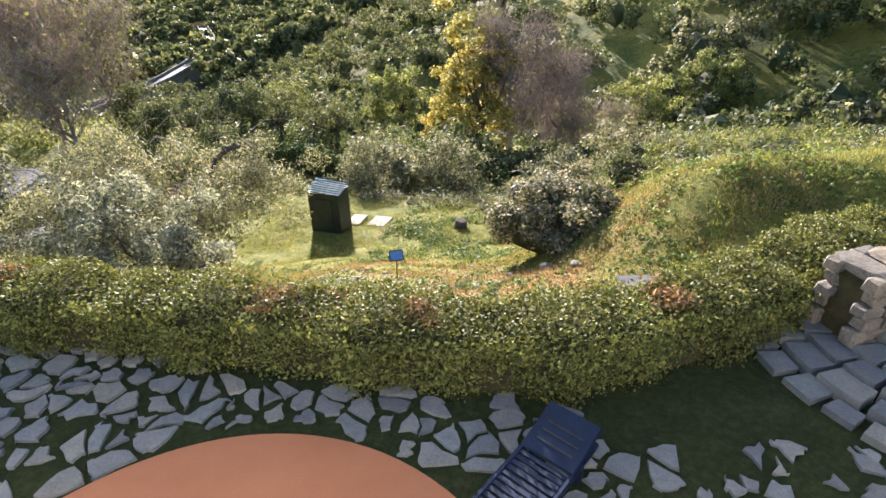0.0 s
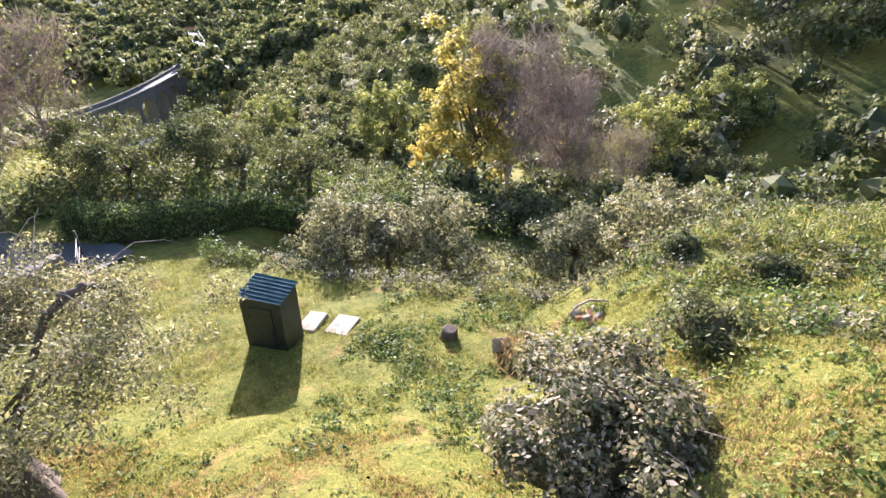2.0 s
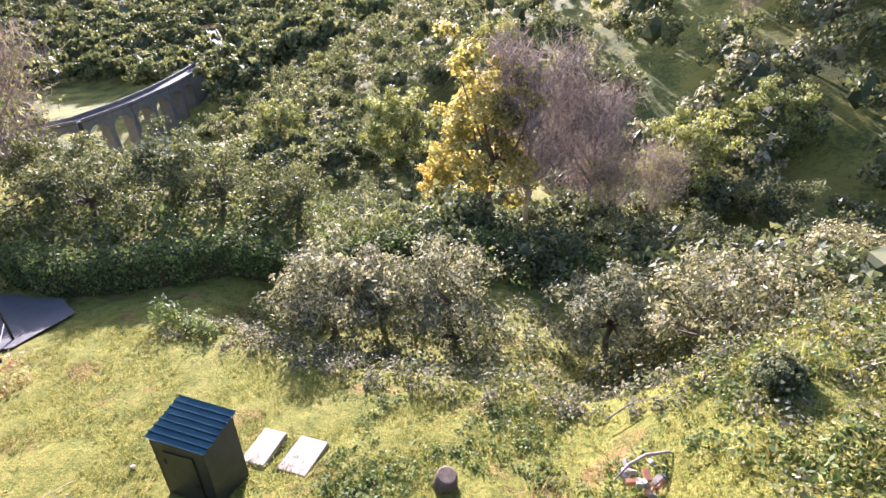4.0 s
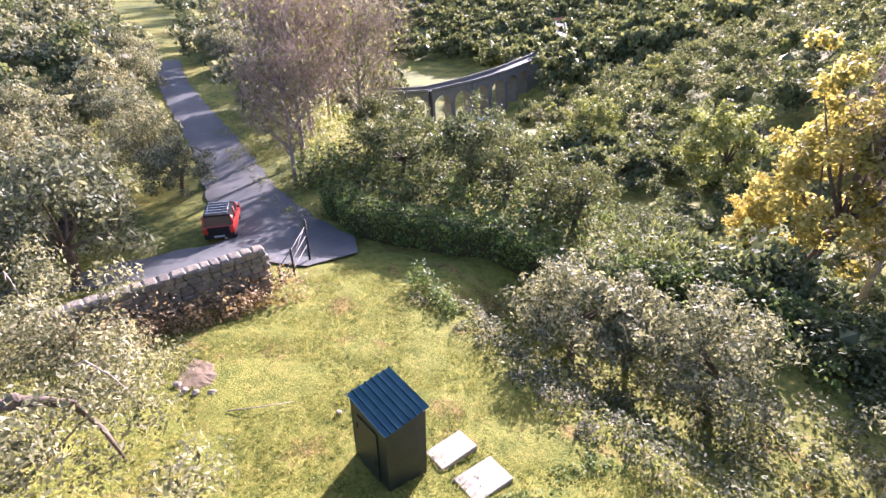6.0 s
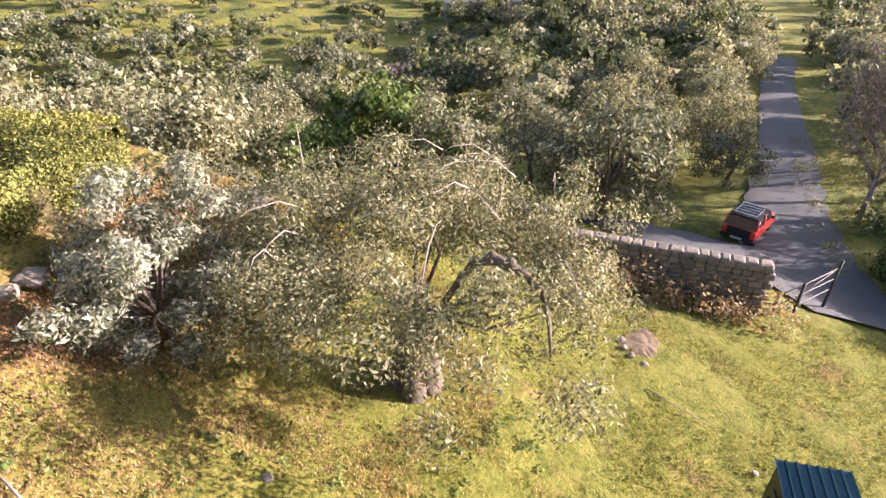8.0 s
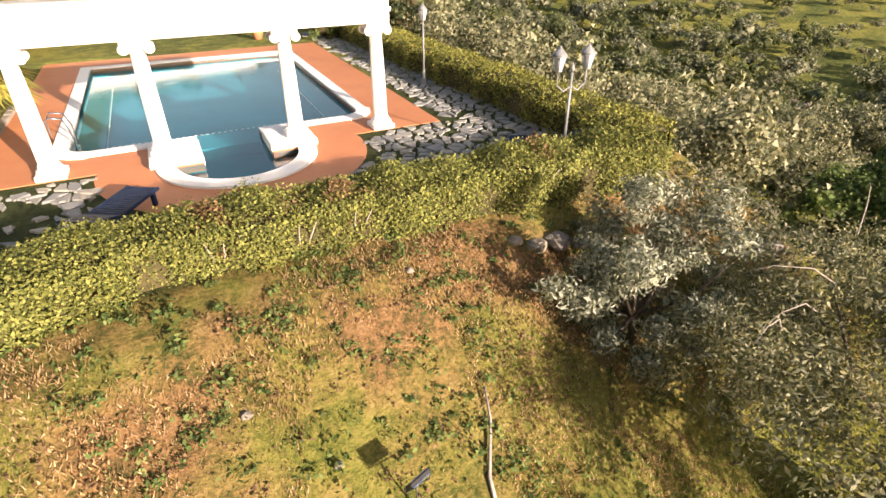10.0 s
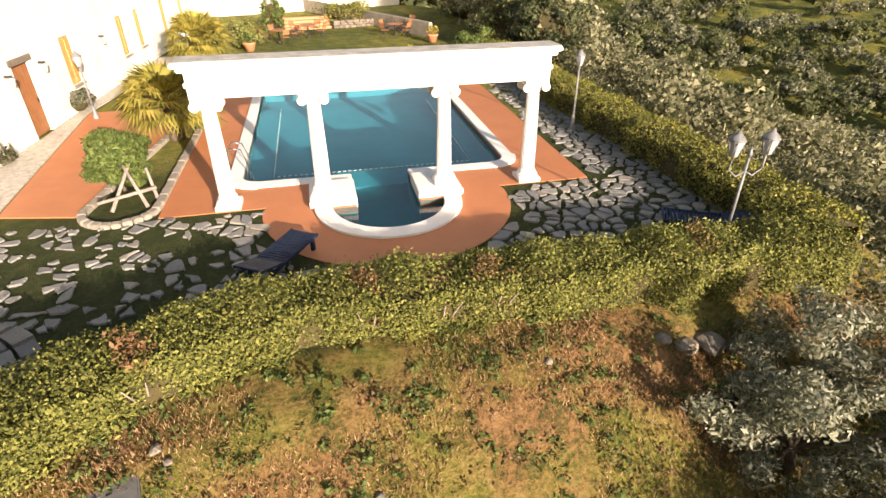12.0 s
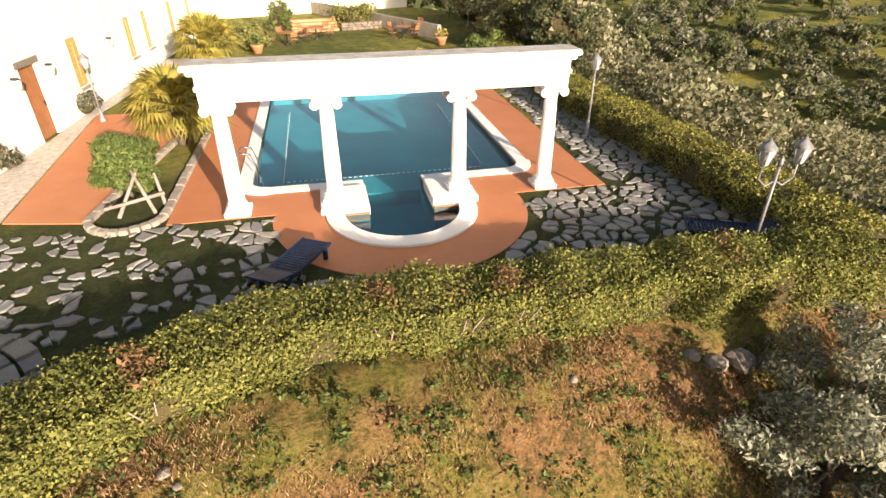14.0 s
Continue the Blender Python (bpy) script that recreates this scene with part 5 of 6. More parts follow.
# ---------------------------------------------------------------- lamps and loungers on the terrace
def lantern(bm, x, y, z, s=1.0):
    return lathe([(0.07 * s, z), (0.09 * s, z + 0.02), (0.15 * s, z + 0.3 * s), (0.16 * s, z + 0.32 * s)], 6, bm, (x, y, 0))


def garden_lamp(x, y, z, heads, high=2.45, turn=0.0):
    t = tagged(new("garden_lamp"), "grey iron garden lamp post with %s glass lantern%s" % (("one", "") if heads == 1 else ("two", "s")), "lamp post", "lamps round the pool")
    part("foot", lathe([(0.12, -0.1), (0.12, 0.06), (0.07, 0.2), (0.045, 0.5)], 14), GREYIRON, t)
    part("pole", tube(bmesh.new(), [(0, 0, 0.4), (0, 0, high - 0.45)], [0.038, 0.028], 10), GREYIRON, t)
    spots = [(0, high - 0.45)] if heads == 1 else [(-0.36, high - 0.42), (0.36, high - 0.42)]
    for k, (dx, zz) in enumerate(spots):
        if dx:
            part("arm", tube(bmesh.new(), [(0, 0, high - 0.75), (dx * 0.5, 0, high - 0.85), (dx, 0, high - 0.7), (dx, 0, zz + 0.01)], [0.018] * 4, 7), GREYIRON, t)
        lan = part("lantern", lantern(None, dx, 0, zz), LAMPGLASS, t, "milky glass lantern")
        part("lantern_roof", lathe([(0.18, zz + 0.32), (0.16, zz + 0.36), (0.05, zz + 0.46), (0.02, zz + 0.52)], 6, None, (dx, 0, 0)), GREYIRON, lan)
        for i in range(6):
            a = 2 * math.pi * i / 6
            part("glazing_bar", tube(bmesh.new(), [(dx + 0.09 * math.cos(a), 0.09 * math.sin(a), zz + 0.02), (dx + 0.155 * math.cos(a), 0.155 * math.sin(a), zz + 0.32)], [0.009] * 2, 4), GREYIRON, lan)
    if heads == 2:
        part("finial", lathe([(0.03, high - 0.46), (0.05, high - 0.4), (0.01, high - 0.25)], 8), GREYIRON, t)
    t.matrix_basis = pose(x, y, z, 0, 0, turn)


garden_lamp(-7.95, 7.2, 0, 2, 2.58, -12)
garden_lamp(-9.6, -1.0, 0, 1, 2.55)
garden_lamp(5.85, -8.4, 0, 1, 2.3)
garden_lamp(-15.0, -17.0, 0, 2, 2.6, 30)
garden_lamp(-15.4, -24.5, 0, 2, 2.6, 10)
garden_lamp(2.6, -16.0, 0, 1, 2.3)


def sun_lounger(u, v, turn, label):
    t = tagged(new("sun_lounger"), label, "lounger", "loungers by the pool")
    t.matrix_basis = TERRACE @ pose(u, v, 0, 0, 0, turn)
    for s in (-1, 1):
        part("side_rail", boxed(s * 0.31 - 0.03, s * 0.31 + 0.03, -0.95, 0.95, 0.26, 0.33, bevel=0.015), DARKPLASTIC, t)
    for i in range(15):
        y = -0.92 + i * 0.085
        part("slat", boxed(-0.28, 0.28, y, y + 0.06, 0.3, 0.325, bevel=0.006), DARKPLASTIC, t)
    back = part("backrest", boxed(-0.33, 0.33, 0.0, 0.66, -0.02, 0.02, bevel=0.015), DARKPLASTIC, t, "raised smooth backrest", m=pose(0, 0.36, 0.33, 16, 0, 0))
    # slots drawn as black strips laid on top, dark in place of shade
    for i in range(3):
        part("dark_slot_strip", boxed(-0.22, 0.22, 0.16 + 0.12 * i, 0.185 + 0.12 * i, 0.021, 0.026), IRON, back)
    for x in (-0.29, 0.29):
        for y in (-0.75, 0.6):
            part("leg", boxed(x - 0.04, x + 0.04, y - 0.05, y + 0.05, 0, 0.27, bevel=0.015), DARKPLASTIC, t)


sun_lounger(2.55, 3.15, -32, "dark blue plastic sun lounger on the flagstones")
sun_lounger(-6.75, 3.75, 62, "blue plastic sun lounger beside the hedge")


# ---------------------------------------------------------------- stone oven corner
def stone_oven():
    rubble_wall("stone_oven", "low rubble stone barbecue wall at the end of the hedge", (5.6, 6.9), (7.6, 7.5), 1.25, 0.0, 0.7, 0.3)
    rubble_wall("stone_oven", "side wall of the rubble stone barbecue", (7.5, 7.3), (8.2, 5.2), 1.1, 0.0, 0.5, 0.3)


stone_oven()


# ---------------------------------------------------------------- palms, pots and the little tree
def palm(u, v, high, n, size, label):
    t = tagged(new("palm_tree"), label, "palm")
    w = to_world(u, v)
    t.matrix_basis = pose(w.x, w.y, 0, 0, 0, 25 * n)
    part("trunk", lathe([(0.24, -0.1), (0.26, 0.2), (0.2, high * 0.5), (0.22, high)], 14), BARK, t)
    for k in range(n):
        a = k * 2.39996
        lift = 1.15 - 1.5 * k / n
        d = Vector((math.cos(a) * math.cos(lift), math.sin(a) * math.cos(lift), math.sin(lift)))
        s = d.cross(Vector((0, 0, 1))).normalized()
        up = s.cross(d)
        bm = bmesh.new()
        o = Vector((0, 0, high))
        tip = o + d * size * 0.6
        tube(bm, [o, o + d * size * 0.3 + Vector((0, 0, 0.03)), tip], [0.022, 0.016, 0.012], 4)
        for j in range(17):
            b = radians(-78 + 156 * j / 16)
            e = (d * math.cos(b) + s * math.sin(b)) * size * (0.62 + 0.1 * rng.random())
            q = tip + e + Vector((0, 0, -0.14 * size * (1 + abs(math.sin(b)))))
            mid = tip + e * 0.5
            wv = (d * -math.sin(b) + s * math.cos(b)) * 0.035 * size
            vs = [bm.verts.new(p) for p in (tip, mid + wv, q, mid - wv + up * 0.02)]
            bm.faces.new(vs)
        part("frond", bm, PALM, t)


palm(6.15, -5.7, 1.1, 44, 1.4, "bushy fan palm with yellow-green fronds in the grass bed")
palm(6.9, -16.8, 1.2, 40, 1.5, "fan palm at the corner of the house")


def little_tree():
    C = clumps(56, 0.62, 0.62, 0.5, -0.9) + np.array([0, 0, 1.0])
    P, N = facing_cloud(C, 210, 0.26, (0, 0, 0.9))
    V, F = leaves(P, 0.15, 0.3, 0.9, 0.35, N, 0.8)
    bm = limbs(C[::6], 1.4, 0.05, 7)
    t = tree_thing("oleander", "round bright green oleander tied to wooden stakes", to_me("trunk", bm, BARK), quick_mesh("crown", V, F, FIG), "dense bright green crown", )
    w = to_world(6.5, -1.2)
    t.matrix_basis = pose(w.x, w.y, 0, 0, 0, 0)
    s = tagged(new("tree_stakes"), "old crossed wooden stakes leaning at the bed's edge", "stakes")
    for a, b in (((0.3, 0.9, 0.0), (-0.3, 0.1, 1.0)), ((-0.5, 0.9, 0.0), (-0.1, 0.2, 0.9)), ((-0.75, 0.55, 0.35), (0.55, 0.85, 0.25)), ((-0.7, 0.5, 0.0), (-0.6, 0.3, 0.8))):
        part("stake", tube(bmesh.new(), [a, b], [0.05, 0.04], 6), PALE_BARK, s)
    s.matrix_basis = pose(w.x, w.y, 0, 0, 0, 0)


little_tree()


def flower_pot(x, y, r, plantmat, label):
    t = tagged(new("flower_pot"), label, "pot", "terracotta pots")
    part("pot", lathe([(r * 0.6, 0), (r * 0.95, r * 1.1), (r * 1.05, r * 1.2), (r * 1.05, r * 1.35), (r * 0.9, r * 1.35)], 18), TERRACOTTA, t)
    C = cloud(np.array([[0, 0, r * 2.0]]), 160, r * 1.1)
    V, F = leaves(C, r * 0.5, 0.35, 0.6)
    part("plant", quick_mesh("plant", V, F, plantmat), None, t)
    t.matrix_basis = pose(x, y, 0, 0, 0, 0)


for x, y, r, m in ((-11.0, -18.4, 0.35, GOLD), (-0.4, -19.6, 0.35, FIG), (-7.9, -13.4, 0.3, TERRACOTTA), (4.4, -12.5, 0.3, FIG)):
    flower_pot(x, y, r, m if m is not TERRACOTTA else GOLD, "round terracotta pot with a leafy plant")


round_bush(-7.9, -28.2, 2.0, 1.5, HEDGE, "clipped golden privet mound behind a stone kerb")
round_bush(-2.6, -27.0, 0.8, 2.0, FIG, "upright green shrub by the house")
round_bush(0.5, -21.5, 1.4, 1.4, LIME, "yellow-green shrub at the lawn's edge")
round_bush(-10.9, -12.0, 1.0, 1.5, FIG, "leafy shrub at the end of the pool")
round_bush(8.0, -4.3, 0.55, 0.7, BRAMBLE, "low grey shrub at the house wall")
round_bush(6.6, -9.6, 0.5, 0.8, BRAMBLE, "grey lavender by the house wall")
for k, (x, y, r, h) in enumerate(((-14.5, -11, 1.6, 3.6), (-14.8, -15, 1.7, 3.8), (-17.5, -20, 2.2, 4.6), (-17, -27, 2.5, 5))):
    round_bush(x, y, r, h, OAK, "dark evergreen shrub beyond the terrace hedge", 5200, 0.2)


def dry_patch(x, y, r, n):
    """A shrub of the hedge that has lost its leaves."""
    t = tagged(new("dry_shrub"), "withered reddish shrub standing in the green hedge", "shrub", "withered hedge shrubs")
    C = clumps(24, r, 0.5, 0.5, -0.8) + np.array([0, 0, 0.5])
    V, F = leaves(cloud(C, n, 0.22), 0.07, 0.5, 0.4)
    part("leaves", quick_mesh("leaves", V, F, RUSSET), None, t)
    for k in range(7):
        a = 2 * math.pi * k / 7 + x
        part("bare_stem", tube(bmesh.new(), [(0.06 * math.cos(a), 0.06 * math.sin(a), -0.3), (0.2 * math.cos(a), 0.2 * math.sin(a) + 0.25, 0.3), (0.34 * math.cos(a), 0.34 * math.sin(a) + 0.4, 0.75)], [0.022, 0.017, 0.007], 5), PALE_BARK, t)
    t.matrix_basis = pose(x, y, -0.1, 0, 0, 0)


for x, y, r, n in ((-2.6, 7.05, 0.42, 90), (-0.35, 6.75, 0.5, 90), (-1.6, 6.95, 0.35, 60), (-6.6, 7.65, 0.6, 50), (3.2, 7.1, 0.35, 40)):
    dry_patch(x, y, r, n)


def garden_set(x, y, turn):
    t = tagged(new("garden_table"), "round brown garden table on the back lawn", "table", "garden tables")
    part("tabletop", lathe([(0.5, 0.7), (0.52, 0.715), (0.5, 0.73)], 20), BROWNDOOR, t)
    part("table_leg", lathe([(0.25, 0), (0.06, 0.06), (0.04, 0.69)], 12), IRON, t)
    t.matrix_basis = pose(x, y, 0, 0, 0, turn)
    first = None
    for k in range(4):
        a = radians(turn + 90 * k)
        m = pose(x + 0.95 * math.cos(a), y + 0.95 * math.sin(a), 0, 0, 0, turn + 90 * k + 90)
        if first is None:
            c = tagged(new("garden_chair"), "brown slatted folding garden chair on the back lawn", "chair", "garden chairs")
            part("seat", boxed(-0.22, 0.22, -0.22, 0.2, 0.42, 0.45, bevel=0.01), BROWNDOOR, c)
            for s in (-1, 1):
                part("leg", tube(bmesh.new(), [(s * 0.21, -0.28, 0), (s * 0.21, 0.2, 0.44)], [0.016] * 2, 6), IRON, c)
                part("leg", tube(bmesh.new(), [(s * 0.21, 0.28, 0), (s * 0.21, -0.15, 0.44), (s * 0.21, -0.32, 0.9)], [0.016] * 3, 6), IRON, c)
            for j in range(3):
                part("back_slat", boxed(-0.21, 0.21, -0.31 + 0.03 * (2 - j), -0.29 + 0.03 * (2 - j), 0.6 + 0.1 * j, 0.67 + 0.1 * j), BROWNDOOR, c)
            c.matrix_basis = m
            first = c
        else:
            copy_thing(first, m)


garden_set(-2.3, -21.8, 15)
garden_set(-4.3, -23.2, 50)
garden_set(-9.6, -21.6, 30)
garden_set(-11.2, -22.8, 70)


# back of the garden: steps, kerb, low walls
for k in range(4):
    tagged(part("garden_step", boxed(-6.4, -3.2, -26.2 - 0.4 * k - 0.42, -26.2 - 0.4 * k, -0.1, 0.16 * (k + 1), bevel=0.02), TERRACOTTA), "broad terracotta garden step", "step", "garden steps")
rubble_wall("kerb_wall", "low pale stone kerb round the privet mound", (-10.4, -26.3), (-6.6, -26.0), 0.4, 0.0, 0.4, 0.3)
tagged(part("garden_wall", boxed(0, 22, -0.15, 0.15, 0, 0.9, bevel=0.03), CONCRETE, m=pose(-11.5, -20.0, 0, 0, 0, -72)), "low concrete garden wall with a pale coping", "wall", kind="structure")
tagged(part("wall_back", boxed(-9, 9, -0.25, 0.25, 0, 6.0), PLASTER, m=pose(-6.0, -36.5, 0, 0, 0, 8)), "white end wall of the farm buildings", "wall", kind="structure")

# red path and grass bed between pool and house
PATH = [(7.35, -0.15), (9.25, -0.55), (9.9, -9.5), (6.2, -9.5), (6.4, -6.9)]
tagged(part("path", prism(list(reversed(PATH)), -0.2, 0.015), DECK, m=TERRACE), "red concrete path in front of the house", "path", kind="structure")
EDGE = [(5.55, -6.6), (5.6, -0.4)] + list(reversed(arc(6.45, -0.3, 0.85, 0, 180, 12)))[1:] + [(7.25, -0.6), (6.3, -6.8)]


STRIP = [(9.3, 0.3), (11.4, 0.9), (10.72, -3.3), (9.62, -20.0), (8.5, -20.0), (9.96, -9.5), (9.32, -0.5)]
tagged(part("forecourt", prism(list(reversed(STRIP)), -0.2, 0.012), GRAVEL, m=TERRACE), "pale stony strip along the house front", "paving", kind="structure")


def bed_edging():
    t = tagged(new("bed_edging"), "pale stone edging round the grass bed", "edging", kind="structure")
    t.matrix_basis = TERRACE
    for a, b in zip(EDGE, EDGE[1:]):
        d = math.hypot(b[0] - a[0], b[1] - a[1])
        n = max(1, int(d / 0.45))
        for k in range(n):
            f, g = k / n, (k + 1) / n
            p = (a[0] + (b[0] - a[0]) * f, a[1] + (b[1] - a[1]) * f)
            part("edging_stone", boxed(0.01, d / n - 0.01, -0.1, 0.1, -0.1, 0.09 + 0.02 * rng.random(), bevel=0.02), CONCRETE, t, "", pose(p[0], p[1], 0, 0, 0, math.degrees(math.atan2(b[1] - a[1], b[0] - a[0]))))


bed_edging()


# ---------------------------------------------------------------- the valley: viaduct and houses
def viaduct():
    """Old road viaduct that bends away up the valley."""
    t = tagged(new("viaduct"), "distant grey stone road viaduct curving on round arches", "viaduct")
    t.matrix_basis = pose(-108, 157, -38, 0, 0, 0)
    way = np.array([(-45, -5, -6.5), (-28, 5, -5.2), (-9.5, 13, -4), (-1, 31.7, -2.5), (3.6, 48.4, -1), (4, 78, 0), (-3, 109, 0), (-15, 143, 0), (-35, 184, 0)], float)
    seg = np.r_[0, np.cumsum(np.hypot(*np.diff(way[:, :2], axis=0).T))]
    w, deep = 8.5, 26.0
    for k in range(int(seg[-1] / w)):
        a, b = (np.array([np.interp(q * w, seg, way[:, c]) for c in (0, 1, 2)]) for q in (k, k + 1))
        ln = float(np.linalg.norm(b - a))
        m = pose(a[0], a[1], a[2], 0, -math.degrees(math.asin((b[2] - a[2]) / ln)), math.degrees(math.atan2(b[1] - a[1], b[0] - a[0])))
        arched = 4 <= k <= 10
        out = [(0, -deep), (0, -0.3), (ln, -0.3), (ln, -deep)]
        if arched:
            out += [(ln * 0.9, -deep), (ln * 0.9, -5.6)]
            out += [(ln * (0.5 + 0.4 * math.cos(math.pi * i / 12)), -5.6 + ln * 0.4 * math.sin(math.pi * i / 12)) for i in range(1, 12)]
            out += [(ln * 0.1, -5.6), (ln * 0.1, -deep)]
        bm = prism(list(reversed(out)), -2.6, 2.6)
        bmesh.ops.transform(bm, matrix=Matrix.Rotation(radians(90), 4, "X"), verts=bm.verts[:])
        bmesh.ops.recalc_face_normals(bm, faces=bm.faces[:])
        part("arch" if arched else "embankment_wall", bm, DARKSTONE, t, "", m)
        part("roadway", boxed(-0.15, ln + 0.15, -2.7, 2.7, -0.297, 0.0), ASPHALT, t, "grey roadway", m)
        for side in (-1, 1):
            part("parapet", boxed(-0.1, ln + 0.1, side * 2.7 - 0.2, side * 2.7 + 0.2, 0.003, 0.9), DARKSTONE, t, "", m)


viaduct()


def far_house(x, y, z, w, d, h, turn, label, roofmat=None, nwin=3):
    t = tagged(new("house"), label, "house", "houses in the valley")
    t.matrix_basis = pose(x, y, z, 0, 0, turn)
    holes = [(w * (k + 0.5) / nwin - 0.5, w * (k + 0.5) / nwin + 0.5, h * 0.45, h * 0.45 + 1.3) for k in range(nwin)]
    part("wall", wall_with_openings(w, h, 0.4, holes), PLASTER, t)
    part("wall", boxed(0, 0.4, 0.402, d, 0, h), PLASTER, t)
    part("wall", boxed(w - 0.4, w, 0.402, d, 0, h), PLASTER, t)
    part("wall", boxed(0, w, d + 0.002, d + 0.4, 0, h), PLASTER, t)
    for q in holes:
        part("window", boxed(q[0], q[1], 0.2, 0.28, q[2], q[3]), CARGLASS, t, "dark window")
    part("foundation", boxed(0.1, w - 0.1, 0.1, d, -4, -0.002), CONCRETE, t)
    bm = bmesh.new()
    a = [bm.verts.new(p) for p in ((-0.4, -0.4, h), (w + 0.4, -0.4, h), (w + 0.4, d / 2, h + d * 0.2), (-0.4, d / 2, h + d * 0.2), (w + 0.4, d + 0.8, h), (-0.4, d + 0.8, h))]
    bm.faces.new(a[:4])
    bm.faces.new((a[3], a[2], a[4], a[5]))
    bmesh.ops.solidify(bm, geom=bm.faces[:], thickness=0.2)
    part("roof", bm, roofmat or TERRACOTTA, t)


far_house(-147, 341, hz(-143, 341) + 5, 8, 7, 7, 20, "white house alone on the far slope", None, 2)
far_house(-92.5, 163, hz(-90, 163) + 1.0, 8, 4, 2.6, 40, "low white shed roof on the valley floor", LAMPGLASS, 2)
far_house(-128, 10, hz(-128, 18) + 3.5, 17, 7, 3.6, 100, "long white farm building on the western hillside", None, 5)
for k in range(11):
    x, y = -345 + 6 * k + 5 * rng.normal(), 440 + 12 * rng.normal()
    far_house(x, y, hz(x, y) + 2, 5, 4, 3.5 + 1.5 * rng.random(), 25 * rng.normal(), "pale house of the distant village", None, 2)


# ---------------------------------------------------------------- undergrowth and grass
def scatter(n, x0, x1, y0, y1, keep):
    P = np.stack([x0 + (x1 - x0) * rng.random(n), y0 + (y1 - y0) * rng.random(n)], -1)
    return P[keep(P[:, 0], P[:, 1])]


def undergrowth(name, label, P, r, high, mat, per, size, up=0.4, wide=0.55):
    """Low plants, each a ragged mound of leaves."""
    s = 0.55 + 0.9 * rng.random(len(P)) ** 1.5
    base = np.stack([P[:, 0], P[:, 1], height(P[:, 0], P[:, 1])], -1)
    k = np.repeat(np.arange(len(P)), per)
    o = rng.normal(size=(len(k), 3))
    o /= np.linalg.norm(o, axis=1)[:, None]
    o *= (0.5 + 0.5 * rng.random(len(k)))[:, None]
    o[:, 2] = np.abs(o[:, 2])
    C = base[k] + o * np.array([r, r, high]) * s[k][:, None]
    V, F = leaves(C, size, wide, up, 0.35, o + np.array([0, 0, 0.3]), 0.6)
    return tagged(part(name, quick_mesh(name, V, F, mat)), label, "undergrowth", kind="stuff")


belt = lambda x, y: (y > edge_y(x) - 0.3) & (y < edge_y(x) + 1.6)
rough = lambda x, y: (y > edge_y(x) + 0.8) & (y < 37 + 0.25 * x.clip(-30, 0)) & ((x > -8) | (y > 33.5))
undergrowth("brambles", "tangled brambles along the foot of the lawn", scatter(560, -10.5, 14, 22, 32, belt), 0.5, 0.5, BRAMBLE, 85, 0.1)
undergrowth("weeds", "rank green weeds along the lawn's edge", scatter(220, -10.5, 9, 22, 32, belt), 0.45, 0.45, GRASS, 60, 0.1, 0.9)
undergrowth("thicket", "dark thicket under the olive trees", scatter(800, -8, 30, 24, 42, rough), 0.75, 0.7, OAK, 60, 0.15)
undergrowth("thicket", "grey-green scrub under the olive trees", scatter(330, -8, 30, 24, 42, rough), 0.75, 0.8, BRAMBLE, 60, 0.13)
slope = lambda x, y: (x > 5.2 + 0.25 * (y - 16)) & (y < edge_y(x) + 3)
undergrowth("weeds", "tall weeds over the eastern slope", scatter(700, 4, 30, 15, 34, slope), 0.5, 0.5, GRASS, 60, 0.14, 0.9, 0.3)
undergrowth("weeds", "leafy weeds over the eastern slope", scatter(380, 5, 30, 15, 34, slope), 0.5, 0.6, FIG, 60, 0.13, 0.5)
undergrowth("brambles", "pale-tipped brambles over the eastern slope", scatter(420, 4.5, 26, 15, 34, lambda x, y: (x > 4.6 + 0.3 * (y - 15)) & (np.sin(x * 0.9 + y * 0.5) + np.sin(y * 0.8 - x * 0.4) > -0.3)), 0.75, 0.62, BRAMBLE, 110, 0.1)
undergrowth("brambles", "leafy green brambles over the eastern slope", scatter(300, 4.5, 26, 15, 34, lambda x, y: (x > 4.4 + 0.3 * (y - 15)) & (np.sin(x * 0.9 + y * 0.5) + np.sin(y * 0.8 - x * 0.4) < 0.5)), 0.6, 0.5, FIG, 90, 0.11)
undergrowth("tall_grass", "tall pale grass in bands across the slope", scatter(520, 9, 32, 22, 42, lambda x, y: np.sin(y * 1.3 - x * 0.25) > 0.0), 0.55, 0.85, LIME, 70, 0.3, 1.8, 0.1)
undergrowth("weeds", "coarse leafy weeds over the rough lawn", scatter(1500, -3, 10, 16, 26, lambda x, y: (y < edge_y(x)) & (x > -1.5 - 0.3 * (26 - y)) & (np.sin(x * 1.4 + y * 0.7) + np.sin(y * 1.7 - x * 0.9) > -0.4)), 0.3, 0.17, FIG, 22, 0.09, 0.5)
undergrowth("weeds", "coarse leafy weeds below the hedge corner", scatter(900, 4, 16, 9, 17, lambda x, y: np.sin(x * 1.2 + y * 0.9) + np.sin(y * 1.5 - x * 0.8) > -0.2), 0.3, 0.17, FIG, 22, 0.09, 0.5)
undergrowth("ivy", "ivy and dry grass heaped against the stone wall", np.stack([-14.3 - 0.088 * np.arange(26) + 0.75, 26.4 - 0.28 * np.arange(26)], -1) + rng.normal(size=(26, 2)) * 0.3, 0.8, 1.25, DRY, 190, 0.12)
undergrowth("tall_weeds", "tall green weeds at the lawn's corner", np.array([[-10.4, 30.6], [-9.6, 30.4], [-10.9, 31.0], [-9.0, 30.1], [-8.4, 29.8]]), 0.6, 1.3, FIG, 160, 0.14, 0.9)
